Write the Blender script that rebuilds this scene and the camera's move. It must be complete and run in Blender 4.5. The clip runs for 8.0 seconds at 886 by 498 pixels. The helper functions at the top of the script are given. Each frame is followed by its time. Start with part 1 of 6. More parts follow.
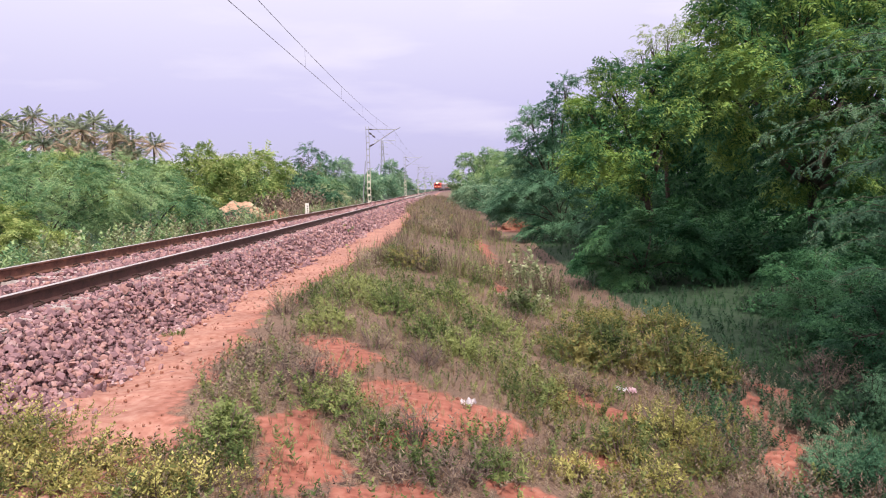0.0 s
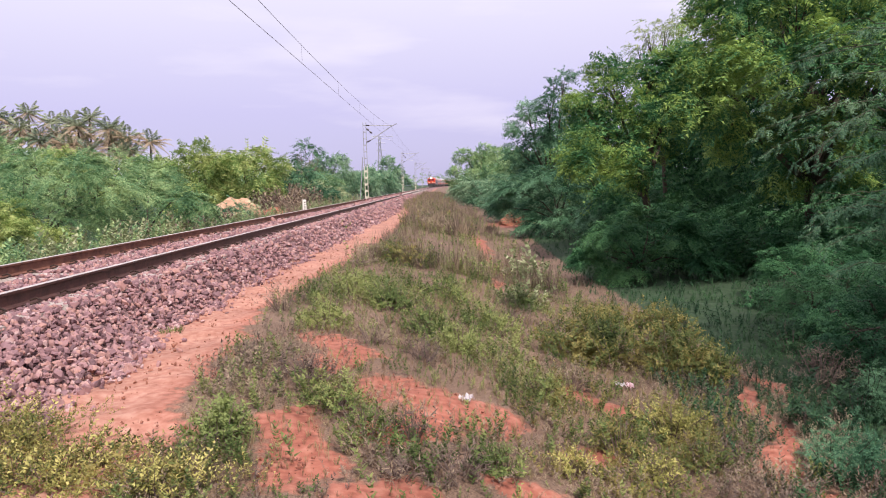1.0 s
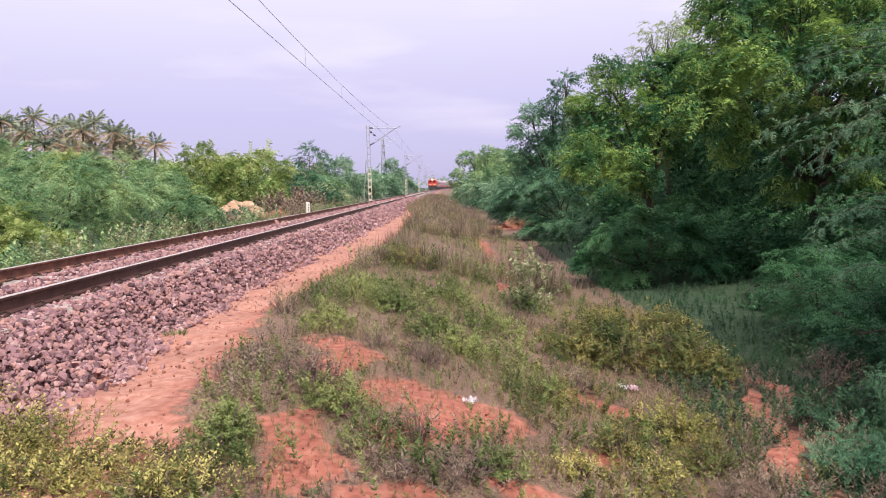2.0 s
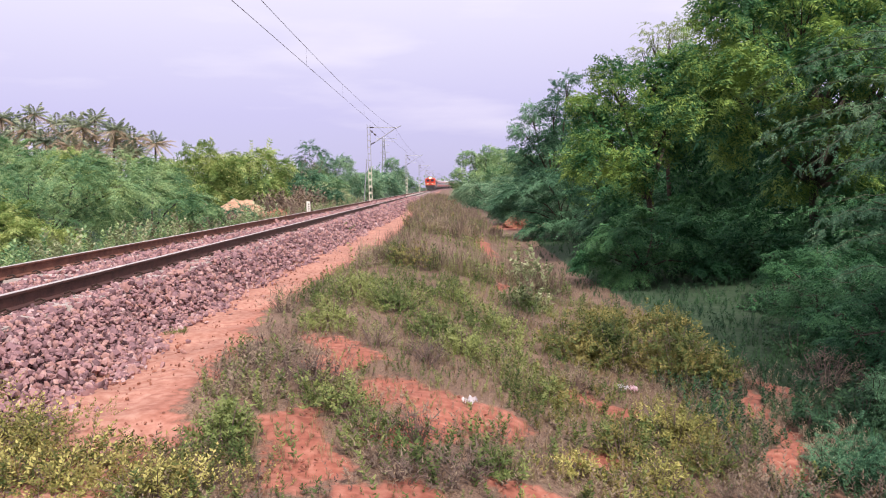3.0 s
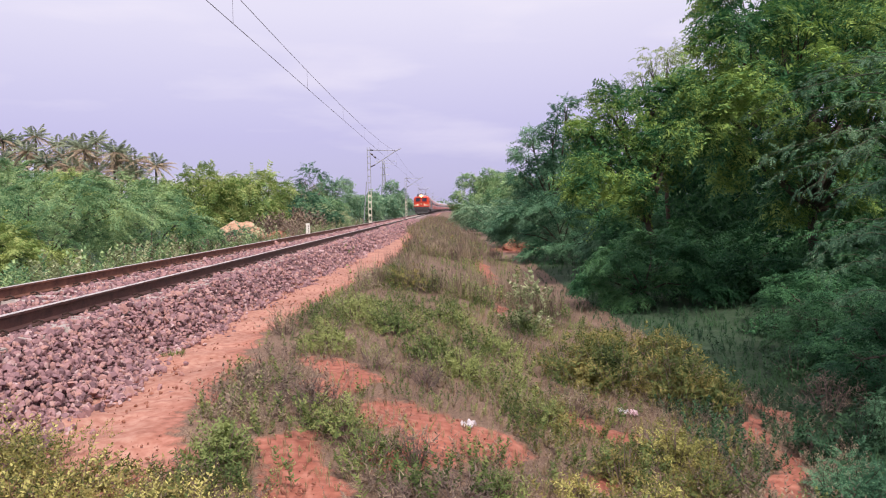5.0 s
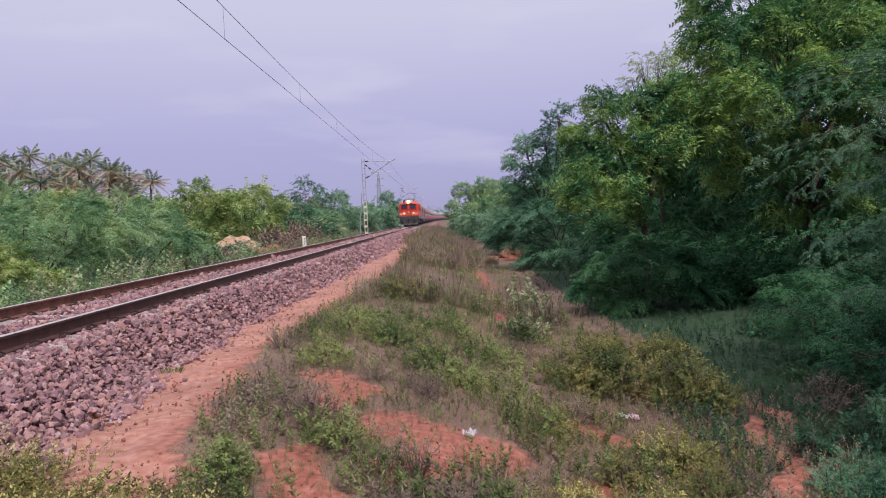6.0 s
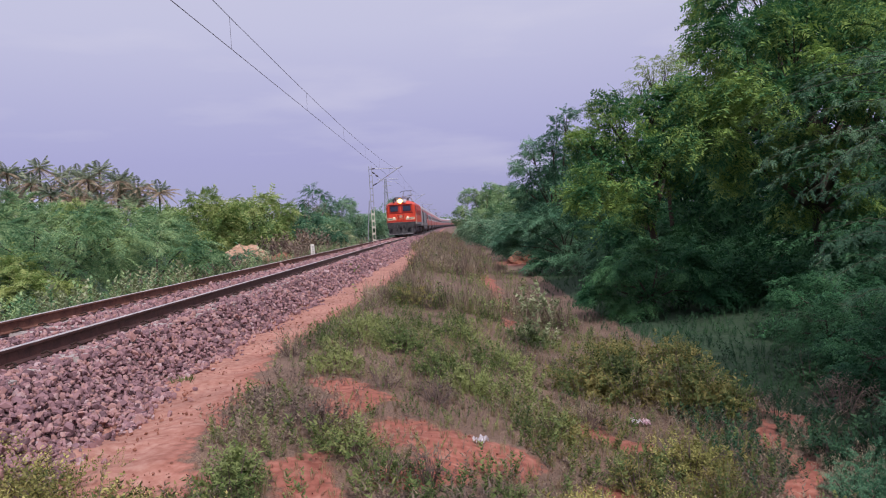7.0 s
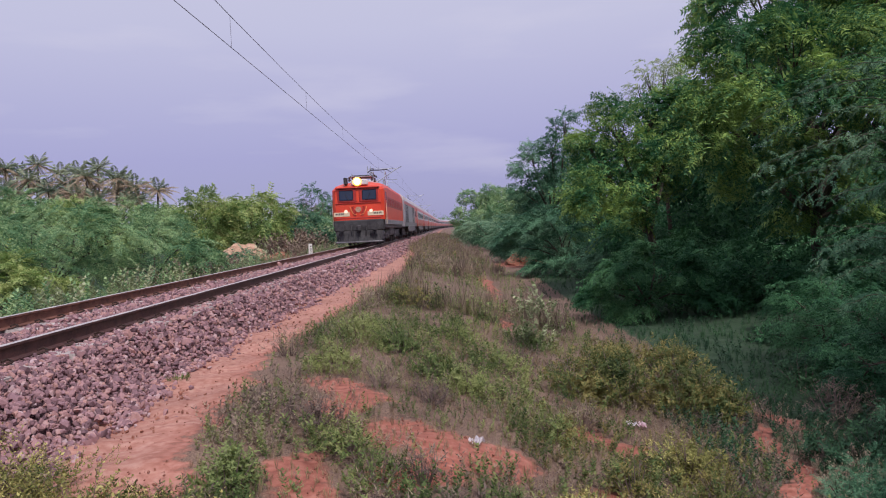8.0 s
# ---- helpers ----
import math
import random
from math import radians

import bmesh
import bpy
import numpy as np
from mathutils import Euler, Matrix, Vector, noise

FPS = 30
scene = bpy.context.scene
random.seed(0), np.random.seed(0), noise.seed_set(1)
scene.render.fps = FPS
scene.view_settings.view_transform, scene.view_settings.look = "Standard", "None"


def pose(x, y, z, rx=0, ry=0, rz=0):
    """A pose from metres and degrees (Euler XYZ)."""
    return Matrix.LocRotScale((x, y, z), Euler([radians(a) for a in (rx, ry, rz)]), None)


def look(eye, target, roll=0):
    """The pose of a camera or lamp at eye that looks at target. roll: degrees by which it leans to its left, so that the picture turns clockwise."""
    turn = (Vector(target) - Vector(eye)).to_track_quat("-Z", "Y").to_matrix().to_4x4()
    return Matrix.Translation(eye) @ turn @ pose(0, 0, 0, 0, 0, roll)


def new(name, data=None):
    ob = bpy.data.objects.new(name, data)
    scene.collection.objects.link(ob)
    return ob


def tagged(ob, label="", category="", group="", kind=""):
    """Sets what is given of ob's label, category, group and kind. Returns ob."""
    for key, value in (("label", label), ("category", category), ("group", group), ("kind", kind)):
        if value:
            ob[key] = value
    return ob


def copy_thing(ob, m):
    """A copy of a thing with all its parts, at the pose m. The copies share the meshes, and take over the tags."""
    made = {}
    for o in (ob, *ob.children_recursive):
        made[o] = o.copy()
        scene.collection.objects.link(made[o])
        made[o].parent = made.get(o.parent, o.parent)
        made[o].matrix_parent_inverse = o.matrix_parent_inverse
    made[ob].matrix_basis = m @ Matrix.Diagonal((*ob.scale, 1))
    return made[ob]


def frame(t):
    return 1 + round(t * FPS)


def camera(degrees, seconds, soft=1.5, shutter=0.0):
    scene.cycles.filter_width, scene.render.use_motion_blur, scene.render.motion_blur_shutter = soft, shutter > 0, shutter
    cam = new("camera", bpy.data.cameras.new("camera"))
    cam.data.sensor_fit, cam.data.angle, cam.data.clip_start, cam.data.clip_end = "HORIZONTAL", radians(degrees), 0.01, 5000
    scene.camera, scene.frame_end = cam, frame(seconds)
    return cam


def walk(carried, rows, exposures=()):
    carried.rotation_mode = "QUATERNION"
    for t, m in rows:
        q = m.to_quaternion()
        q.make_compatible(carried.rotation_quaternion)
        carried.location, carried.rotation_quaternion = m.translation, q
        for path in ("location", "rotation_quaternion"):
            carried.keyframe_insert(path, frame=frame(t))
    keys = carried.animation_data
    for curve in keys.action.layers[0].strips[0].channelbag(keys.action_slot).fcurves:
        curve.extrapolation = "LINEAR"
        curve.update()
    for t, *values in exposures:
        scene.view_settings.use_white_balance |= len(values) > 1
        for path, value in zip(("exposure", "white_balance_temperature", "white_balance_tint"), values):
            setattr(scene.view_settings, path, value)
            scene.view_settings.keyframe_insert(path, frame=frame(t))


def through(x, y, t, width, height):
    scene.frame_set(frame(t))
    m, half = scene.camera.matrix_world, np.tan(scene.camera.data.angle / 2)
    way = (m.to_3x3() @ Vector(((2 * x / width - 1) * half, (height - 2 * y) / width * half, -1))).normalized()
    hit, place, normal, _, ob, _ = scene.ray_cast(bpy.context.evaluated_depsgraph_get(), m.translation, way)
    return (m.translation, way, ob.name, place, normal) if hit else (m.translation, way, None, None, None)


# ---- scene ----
# ================= camera =================
EYE_Z = 1.6          # eye over the trodden path
RAIL_Z = 0.657       # top of the rails over the path
TRACK_X = -5.24      # centre line of the track
cam = camera(63.0, 8.0, soft=1.08)
CAM_ROWS = [  # seconds, yaw, pitch, roll
    (0.0, 0.333, -4.770, -1.404), (0.5, 0.041, -5.016, -1.492), (1.0, 0.151, -5.102, -1.575),
    (1.5, 0.361, -4.898, -1.756), (3.0, 0.440, -4.920, -1.413), (3.5, 0.183, -4.665, -1.480),
    (4.0, 0.210, -4.596, -1.484), (4.5, 0.285, -3.915, -1.470), (5.0, 0.345, -3.143, -1.217),
    (6.5, 0.191, -2.156, -3.462), (7.0, 0.672, -1.884, -3.426), (7.5, 0.511, -2.030, -3.334),
    (8.0, 0.507, -1.823, -2.811)]
EXPOSURES = [(0.0, 0.0, 6500, 10), (4.2, 0.0, 6500, 10), (5.0, -0.16, 6450, 10), (6.3, -0.60, 5950, 12), (8.0, -0.66, 5900, 12)]
walk(cam, [(t, pose(0, 0, EYE_Z, 90 + p, 0, y) @ pose(0, 0, 0, 0, 0, r)) for t, y, p, r in CAM_ROWS], EXPOSURES)

# ================= world and sun =================
SUN_ELEVATION, SUN_TURN = 54.0, 158.0
world = bpy.data.worlds.new("evening_sky")
scene.world = world
world.use_nodes = True
wn = world.node_tree.nodes
wl = world.node_tree.links
wn.clear()
w_out = wn.new("ShaderNodeOutputWorld")
w_bg = wn.new("ShaderNodeBackground")
w_sky = wn.new("ShaderNodeTexSky")
w_sky.sky_type = 'NISHITA'
w_sky.sun_disc = False
w_sky.sun_elevation, w_sky.sun_rotation = radians(SUN_ELEVATION), radians(SUN_TURN)
w_gain = wn.new("ShaderNodeVectorMath")
w_gain.operation = 'SCALE'
w_gain.inputs['Scale'].default_value = 0.10
wl.new(w_sky.outputs[0], w_gain.inputs[0])
w_co = wn.new("ShaderNodeTexCoord")
w_sep = wn.new("ShaderNodeSeparateXYZ")
wl.new(w_co.outputs['Generated'], w_sep.inputs[0])
w_ramp = wn.new("ShaderNodeValToRGB")      # thin overcast veil: lilac low down, paler above
re = w_ramp.color_ramp.elements
re[0].position, re[0].color = 0.0, (0.43, 0.40, 0.63, 1)
re[1].position, re[1].color = 1.0, (0.80, 0.76, 0.86, 1)
e = re.new(0.10); e.color = (0.51, 0.46, 0.71, 1)
e = re.new(0.26); e.color = (0.74, 0.69, 0.83, 1)
e = re.new(0.42); e.color = (0.84, 0.79, 0.87, 1)
wl.new(w_sep.outputs['Z'], w_ramp.inputs[0])
w_map = wn.new("ShaderNodeMapping")
w_map.inputs['Scale'].default_value = (1.4, 1.4, 7.0)
wl.new(w_co.outputs['Generated'], w_map.inputs[0])
w_noise = wn.new("ShaderNodeTexNoise")
w_noise.inputs['Scale'].default_value = 2.2
w_noise.inputs['Detail'].default_value = 5
wl.new(w_map.outputs[0], w_noise.inputs['Vector'])
w_cl = wn.new("ShaderNodeMapRange")
w_cl.inputs['From Min'].default_value, w_cl.inputs['From Max'].default_value = 0.52, 0.76
w_cl.inputs['To Max'].default_value = 0.42
wl.new(w_noise.outputs[0], w_cl.inputs[0])
w_cloud = wn.new("ShaderNodeMixRGB")
w_cloud.inputs[2].default_value = (0.93, 0.84, 0.89, 1)
wl.new(w_cl.outputs[0], w_cloud.inputs[0])
wl.new(w_ramp.outputs[0], w_cloud.inputs[1])
w_mix = wn.new("ShaderNodeMixRGB")
w_mix.inputs[0].default_value = 0.88
wl.new(w_gain.outputs[0], w_mix.inputs[1])
wl.new(w_cloud.outputs[0], w_mix.inputs[2])
wl.new(w_mix.outputs[0], w_bg.inputs[0])
w_bg.inputs[1].default_value = 1.32
wl.new(w_bg.outputs[0], w_out.inputs[0])

sun = new("sun", bpy.data.lights.new("sun", 'SUN'))
sun.data.energy, sun.data.angle, sun.data.color = 5.0, radians(10), (1.0, 0.92, 0.82)
# it stands high, a little behind the camera
sun.matrix_world = look((12, -30, 45), (0, 0, 0))

# ================= materials =================
def material(name, rough=0.8, metal=0.0):
    m = bpy.data.materials.new(name)
    m.use_nodes = True
    b = m.node_tree.nodes["Principled BSDF"]
    b.inputs['Roughness'].default_value, b.inputs['Metallic'].default_value = rough, metal
    return m, m.node_tree.nodes, m.node_tree.links, b


def ramp_of(n, stops):
    r = n.new("ShaderNodeValToRGB")
    els = r.color_ramp.elements
    els[0].position, els[0].color = stops[0][0], (*stops[0][1], 1)
    els[1].position, els[1].color = stops[-1][0], (*stops[-1][1], 1)
    for p, c in stops[1:-1]:
        els.new(p).color = (*c, 1)
    return r


def noise_of(n, l, scale, detail=4, coord='Object'):
    tc = n.new("ShaderNodeTexCoord")
    t = n.new("ShaderNodeTexNoise")
    t.inputs['Scale'].default_value, t.inputs['Detail'].default_value = scale, detail
    l.new(tc.outputs[coord], t.inputs['Vector'])
    return t


def bump_of(n, l, b, height, strength, distance):
    u = n.new("ShaderNodeBump")
    u.inputs['Strength'].default_value, u.inputs['Distance'].default_value = strength, distance
    l.new(height, u.inputs['Height'])
    l.new(u.outputs[0], b.inputs['Normal'])


def plain(name, a, b2, scale=6.0, rough=0.7, metal=0.0, bump=0.15, dist=0.01, fine=60.0):
    """Two tones mixed by a coarse and a fine noise, with slight relief."""
    m, n, l, b = material(name, rough, metal)
    n1, n2 = noise_of(n, l, scale), noise_of(n, l, fine, 3)
    mx = n.new("ShaderNodeMath"); mx.operation = 'MULTIPLY_ADD'
    l.new(n2.outputs[0], mx.inputs[0]); mx.inputs[1].default_value = 0.45
    sc = n.new("ShaderNodeMath"); sc.operation = 'MULTIPLY'; sc.inputs[1].default_value = 0.6
    l.new(n1.outputs[0], sc.inputs[0]); l.new(sc.outputs[0], mx.inputs[2])
    r = ramp_of(n, [(0.36, a), (0.68, b2)])
    l.new(mx.outputs[0], r.inputs[0]); l.new(r.outputs[0], b.inputs['Base Color'])
    bump_of(n, l, b, n2.outputs[0], bump, dist)
    return m


def foliage(name, dark, mid, light, patch=0.7, through=0.28):
    """Leaves: each leaf its own tone, drifting over the crown, a little light passing through."""
    m, n, l, b = material(name, 0.62)
    geo = n.new("ShaderNodeNewGeometry")
    t = noise_of(n, l, patch, 3)
    a = n.new("ShaderNodeMath"); a.operation = 'MULTIPLY'; a.inputs[1].default_value = 0.36
    l.new(geo.outputs['Random Per Island'], a.inputs[0])
    c = n.new("ShaderNodeMath"); c.operation = 'MULTIPLY_ADD'; c.inputs[1].default_value = 1.30
    l.new(t.outputs[0], c.inputs[0]); l.new(a.outputs[0], c.inputs[2])
    r = ramp_of(n, [(0.42, dark), (0.78, mid), (1.0, light)])
    l.new(c.outputs[0], r.inputs[0]); l.new(r.outputs[0], b.inputs['Base Color'])
    b.inputs['Specular IOR Level'].default_value = 0.25
    tr = n.new("ShaderNodeBsdfTranslucent")
    l.new(r.outputs[0], tr.inputs[0])
    mx = n.new("ShaderNodeMixShader"); mx.inputs[0].default_value = through
    l.new(b.outputs[0], mx.inputs[1]); l.new(tr.outputs[0], mx.inputs[2])
    l.new(mx.outputs[0], n["Material Output"].inputs[0])
    return m


def island_tones(name, stops, rough=0.85, fine=25.0):
    """Stones or blades, each piece its own tone."""
    m, n, l, b = material(name, rough)
    geo = n.new("ShaderNodeNewGeometry")
    t = noise_of(n, l, fine, 4)
    c = n.new("ShaderNodeMath"); c.operation = 'MULTIPLY_ADD'; c.inputs[1].default_value = 0.35
    s = n.new("ShaderNodeMath"); s.operation = 'MULTIPLY'; s.inputs[1].default_value = 0.8
    l.new(geo.outputs['Random Per Island'], s.inputs[0])
    l.new(t.outputs[0], c.inputs[0]); l.new(s.outputs[0], c.inputs[2])
    r = ramp_of(n, stops)
    l.new(c.outputs[0], r.inputs[0]); l.new(r.outputs[0], b.inputs['Base Color'])
    bump_of(n, l, b, t.outputs[0], 0.4, 0.01)
    return m


def ground_material():
    m, n, l, b = material("red_earth_and_litter", 0.95)
    at = n.new("ShaderNodeAttribute"); at.attribute_name = "bare"
    ag = n.new("ShaderNodeAttribute"); ag.attribute_name = "shaded_turf"
    n1, n2, n3 = noise_of(n, l, 1.3, 6), noise_of(n, l, 12.0, 9), noise_of(n, l, 70.0, 5)
    dirt = ramp_of(n, [(0.30, (0.23, 0.068, 0.045)), (0.5, (0.34, 0.115, 0.080)), (0.72, (0.44, 0.190, 0.140))])
    l.new(n2.outputs[0], dirt.inputs[0])
    dusty = ramp_of(n, [(0.30, (0.33, 0.135, 0.098)), (0.5, (0.43, 0.205, 0.155)), (0.72, (0.50, 0.285, 0.225))])
    l.new(n2.outputs[0], dusty.inputs[0])
    ad = n.new("ShaderNodeAttribute"); ad.attribute_name = "dust"
    earth = n.new("ShaderNodeMixRGB")
    l.new(ad.outputs['Fac'], earth.inputs[0]); l.new(dirt.outputs[0], earth.inputs[1]); l.new(dusty.outputs[0], earth.inputs[2])
    litter = ramp_of(n, [(0.32, (0.075, 0.046, 0.034)), (0.5, (0.185, 0.115, 0.084)), (0.72, (0.30, 0.21, 0.15))])
    l.new(n3.outputs[0], litter.inputs[0])
    # grass green, darkened further to carry the trees' shade over the clearing
    shaded_turf = ramp_of(n, [(0.3, (0.014, 0.034, 0.016)), (0.7, (0.042, 0.082, 0.034))])
    l.new(n2.outputs[0], shaded_turf.inputs[0])

    def edge(attr, gain):
        s = n.new("ShaderNodeMath"); s.operation = 'MULTIPLY_ADD'
        s.inputs[1].default_value = gain
        l.new(n2.outputs[0], s.inputs[0]); l.new(attr, s.inputs[2])
        k = n.new("ShaderNodeMapRange"); k.interpolation_type = 'SMOOTHSTEP'
        k.inputs['From Min'].default_value, k.inputs['From Max'].default_value = 0.5 + gain * 0.32, 0.5 + gain * 0.68
        l.new(s.outputs[0], k.inputs[0])
        return k.outputs[0]
    a = n.new("ShaderNodeMixRGB"); l.new(edge(at.outputs['Fac'], 1.5), a.inputs[0])
    l.new(litter.outputs[0], a.inputs[1]); l.new(earth.outputs[0], a.inputs[2])
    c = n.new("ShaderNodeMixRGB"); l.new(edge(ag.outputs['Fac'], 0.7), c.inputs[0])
    l.new(a.outputs[0], c.inputs[1]); l.new(shaded_turf.outputs[0], c.inputs[2])
    d = n.new("ShaderNodeMixRGB"); d.blend_type = 'MULTIPLY'; d.inputs[0].default_value = 0.5
    g = ramp_of(n, [(0.35, (0.55, 0.5, 0.5)), (0.62, (1, 1, 1))])
    l.new(n1.outputs[0], g.inputs[0]); l.new(c.outputs[0], d.inputs[1]); l.new(g.outputs[0], d.inputs[2])
    l.new(d.outputs[0], b.inputs['Base Color'])
    hs = n.new("ShaderNodeMath"); hs.operation = 'MULTIPLY_ADD'; hs.inputs[1].default_value = 0.35
    l.new(n3.outputs[0], hs.inputs[0]); l.new(n2.outputs[0], hs.inputs[2])
    bump_of(n, l, b, hs.outputs[0], 0.6, 0.012)
    return m


M_GROUND = ground_material()
M_STONE = island_tones("crushed_granite", [(0.1, (0.085, 0.045, 0.055)), (0.4, (0.25, 0.140, 0.160)), (0.65, (0.34, 0.190, 0.200)),
                                           (0.85, (0.40, 0.215, 0.190)), (1.0, (0.46, 0.33, 0.35))])
M_BED = plain("ballast_fill", (0.10, 0.055, 0.062), (0.36, 0.21, 0.215), 22.0, 0.95, 0, 1.0, 0.06, 30.0)
M_RAIL = plain("rusty_rail_steel", (0.095, 0.040, 0.034), (0.27, 0.12, 0.085), 8.0, 0.7, 0.35, 0.3, 0.004)
M_RAILTOP = plain("worn_rail_head", (0.48, 0.42, 0.41), (0.74, 0.67, 0.64), 3.0, 0.38, 0.45, 0.1, 0.002)
M_CONCRETE = plain("sleeper_concrete", (0.30, 0.25, 0.24), (0.50, 0.43, 0.41), 5.0, 0.9, 0, 0.4, 0.01)
M_CLIP = plain("clip_steel", (0.03, 0.02, 0.018), (0.09, 0.05, 0.04), 20.0, 0.7, 0.5)
M_GALV = plain("galvanised_steel", (0.28, 0.28, 0.32), (0.46, 0.46, 0.50), 4.0, 0.55, 0.4)
M_MASTWHITE = plain("mast_limewash", (0.42, 0.38, 0.30), (0.72, 0.68, 0.58), 2.5, 0.85)
M_INSUL = plain("brown_porcelain", (0.03, 0.02, 0.03), (0.07, 0.045, 0.05), 10.0, 0.3)
M_WIRE = plain("weathered_copper_wire", (0.10, 0.09, 0.12), (0.17, 0.15, 0.19), 3.0, 0.6, 0.4)
M_PAINTWHITE = plain("white_post_paint", (0.60, 0.56, 0.52), (0.80, 0.77, 0.74), 6.0, 0.8)
M_RED = plain("locomotive_red", (0.60, 0.045, 0.02), (0.74, 0.075, 0.03), 1.2, 0.42, 0, 0.05, 0.002)
M_DARKRED = plain("red_shade_band", (0.33, 0.022, 0.018), (0.42, 0.035, 0.025), 1.5, 0.45, 0, 0.05, 0.002)
M_CREAM = plain("cream_stripe", (0.66, 0.50, 0.33), (0.80, 0.66, 0.48), 2.0, 0.5, 0, 0.05, 0.002)
M_COACHRED = plain("coach_red", (0.50, 0.10, 0.09), (0.64, 0.16, 0.14), 0.8, 0.34, 0, 0.05, 0.002)
M_COACHGREY = plain("coach_grey", (0.46, 0.44, 0.47), (0.62, 0.59, 0.62), 0.8, 0.34, 0, 0.05, 0.002)
M_ROOF = plain("coach_roof_paint", (0.48, 0.42, 0.44), (0.66, 0.60, 0.62), 0.9, 0.5, 0, 0.1, 0.004)
M_UNDER = plain("grimy_underframe", (0.020, 0.018, 0.022), (0.075, 0.068, 0.072), 3.0, 0.75, 0.2)
M_UNDERGREY = plain("dusty_grey_headstock", (0.075, 0.070, 0.080), (0.24, 0.22, 0.24), 3.0, 0.7, 0.1)
M_SILL = plain("dusty_grey_sill", (0.16, 0.15, 0.17), (0.30, 0.28, 0.30), 3.0, 0.7, 0.1)
# the near rail's steel, coloured darker for its unlit side
M_RAILSHADE = plain("shaded_rail_steel", (0.055, 0.028, 0.030), (0.15, 0.070, 0.062), 8.0, 0.5, 0.35, 0.3, 0.004)
M_SHOOT = plain("green_brown_shoots", (0.025, 0.032, 0.018), (0.07, 0.08, 0.045), 6.0, 0.9)
M_EMBLEM = plain("emblem_orange", (0.66, 0.20, 0.07), (0.80, 0.32, 0.12), 3.0, 0.45, 0, 0.05, 0.002)
M_VANGREY = plain("van_grey", (0.24, 0.22, 0.25), (0.37, 0.34, 0.37), 0.8, 0.42, 0, 0.05, 0.002)
M_BARK = plain("grey_brown_bark", (0.030, 0.022, 0.018), (0.105, 0.080, 0.062), 4.0, 0.95, 0, 0.8, 0.03)
M_TWIG = plain("dry_twigs", (0.12, 0.085, 0.08), (0.26, 0.19, 0.17), 6.0, 0.95)
M_ROCK = plain("pinkish_rubble", (0.34, 0.19, 0.12), (0.58, 0.38, 0.27), 2.0, 0.95, 0, 0.8, 0.05, 12.0)
M_CLOD = plain("earth_clods", (0.17, 0.060, 0.042), (0.38, 0.17, 0.12), 9.0, 0.95, 0, 0.6, 0.01)
M_LITTER = plain("torn_plastic_film", (0.70, 0.66, 0.72), (0.86, 0.82, 0.86), 8.0, 0.4)
M_LITTERPINK = plain("pink_wrapper", (0.70, 0.40, 0.50), (0.86, 0.75, 0.80), 14.0, 0.4)

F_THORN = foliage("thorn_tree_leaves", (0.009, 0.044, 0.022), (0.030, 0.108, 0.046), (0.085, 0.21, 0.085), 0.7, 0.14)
F_NEEM = foliage("neem_leaves", (0.016, 0.066, 0.032), (0.058, 0.175, 0.068), (0.28, 0.40, 0.10), 0.8, 0.28)
F_BLUE = foliage("grey_green_leaves", (0.018, 0.066, 0.040), (0.058, 0.155, 0.086), (0.17, 0.32, 0.18))
F_LUSH = foliage("fresh_thorn_leaves", (0.012, 0.058, 0.026), (0.040, 0.135, 0.055), (0.12, 0.26, 0.10), 0.7, 0.2)
F_LUSHWEED = foliage("green_weed_leaves", (0.035, 0.070, 0.024), (0.105, 0.160, 0.048), (0.26, 0.31, 0.11), 1.4)
F_GREYTHORN = foliage("grey_thorn_leaves", (0.018, 0.058, 0.034), (0.050, 0.125, 0.070), (0.15, 0.25, 0.14), 0.9, 0.2)
# thorn leaves paled towards teal, distance haze put into the colour
F_HAZED = foliage("hazed_thorn_leaves", (0.050, 0.130, 0.080), (0.130, 0.250, 0.150), (0.30, 0.43, 0.26), 0.4)
F_BUSH = foliage("wayside_bush_leaves", (0.042, 0.120, 0.058), (0.140, 0.270, 0.125), (0.38, 0.50, 0.23))
F_YELLOW = foliage("yellow_green_leaves", (0.070, 0.140, 0.045), (0.20, 0.30, 0.085), (0.45, 0.50, 0.19))
F_WEED = foliage("weed_leaves", (0.042, 0.078, 0.026), (0.130, 0.178, 0.056), (0.31, 0.34, 0.125), 1.2)
F_DRY = foliage("dry_weed", (0.080, 0.056, 0.052), (0.185, 0.135, 0.114), (0.36, 0.28, 0.20), 1.2, 0.2)
F_STRAW = foliage("straw_and_seed_heads", (0.17, 0.11, 0.075), (0.28, 0.20, 0.125), (0.40, 0.32, 0.19), 1.2, 0.2)
F_PALE = foliage("pale_weed_leaves", (0.10, 0.13, 0.06), (0.24, 0.28, 0.14), (0.46, 0.48, 0.30), 1.2)
F_CREEP = foliage("creeper_leaves", (0.085, 0.095, 0.032), (0.27, 0.26, 0.075), (0.60, 0.54, 0.20), 1.6)
# herb and grass green with the trees' shade put into the colour
F_HERBSHADE = foliage("shaded_herb_leaves", (0.012, 0.038, 0.020), (0.030, 0.080, 0.038), (0.065, 0.14, 0.06), 0.9, 0.12)
F_OLIVE = foliage("olive_shrub_leaves", (0.035, 0.066, 0.022), (0.125, 0.155, 0.048), (0.30, 0.25, 0.085), 2.2)
# frond green lightened and greyed to stand in for distance haze
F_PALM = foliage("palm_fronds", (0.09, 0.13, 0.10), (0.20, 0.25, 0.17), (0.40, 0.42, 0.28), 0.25)
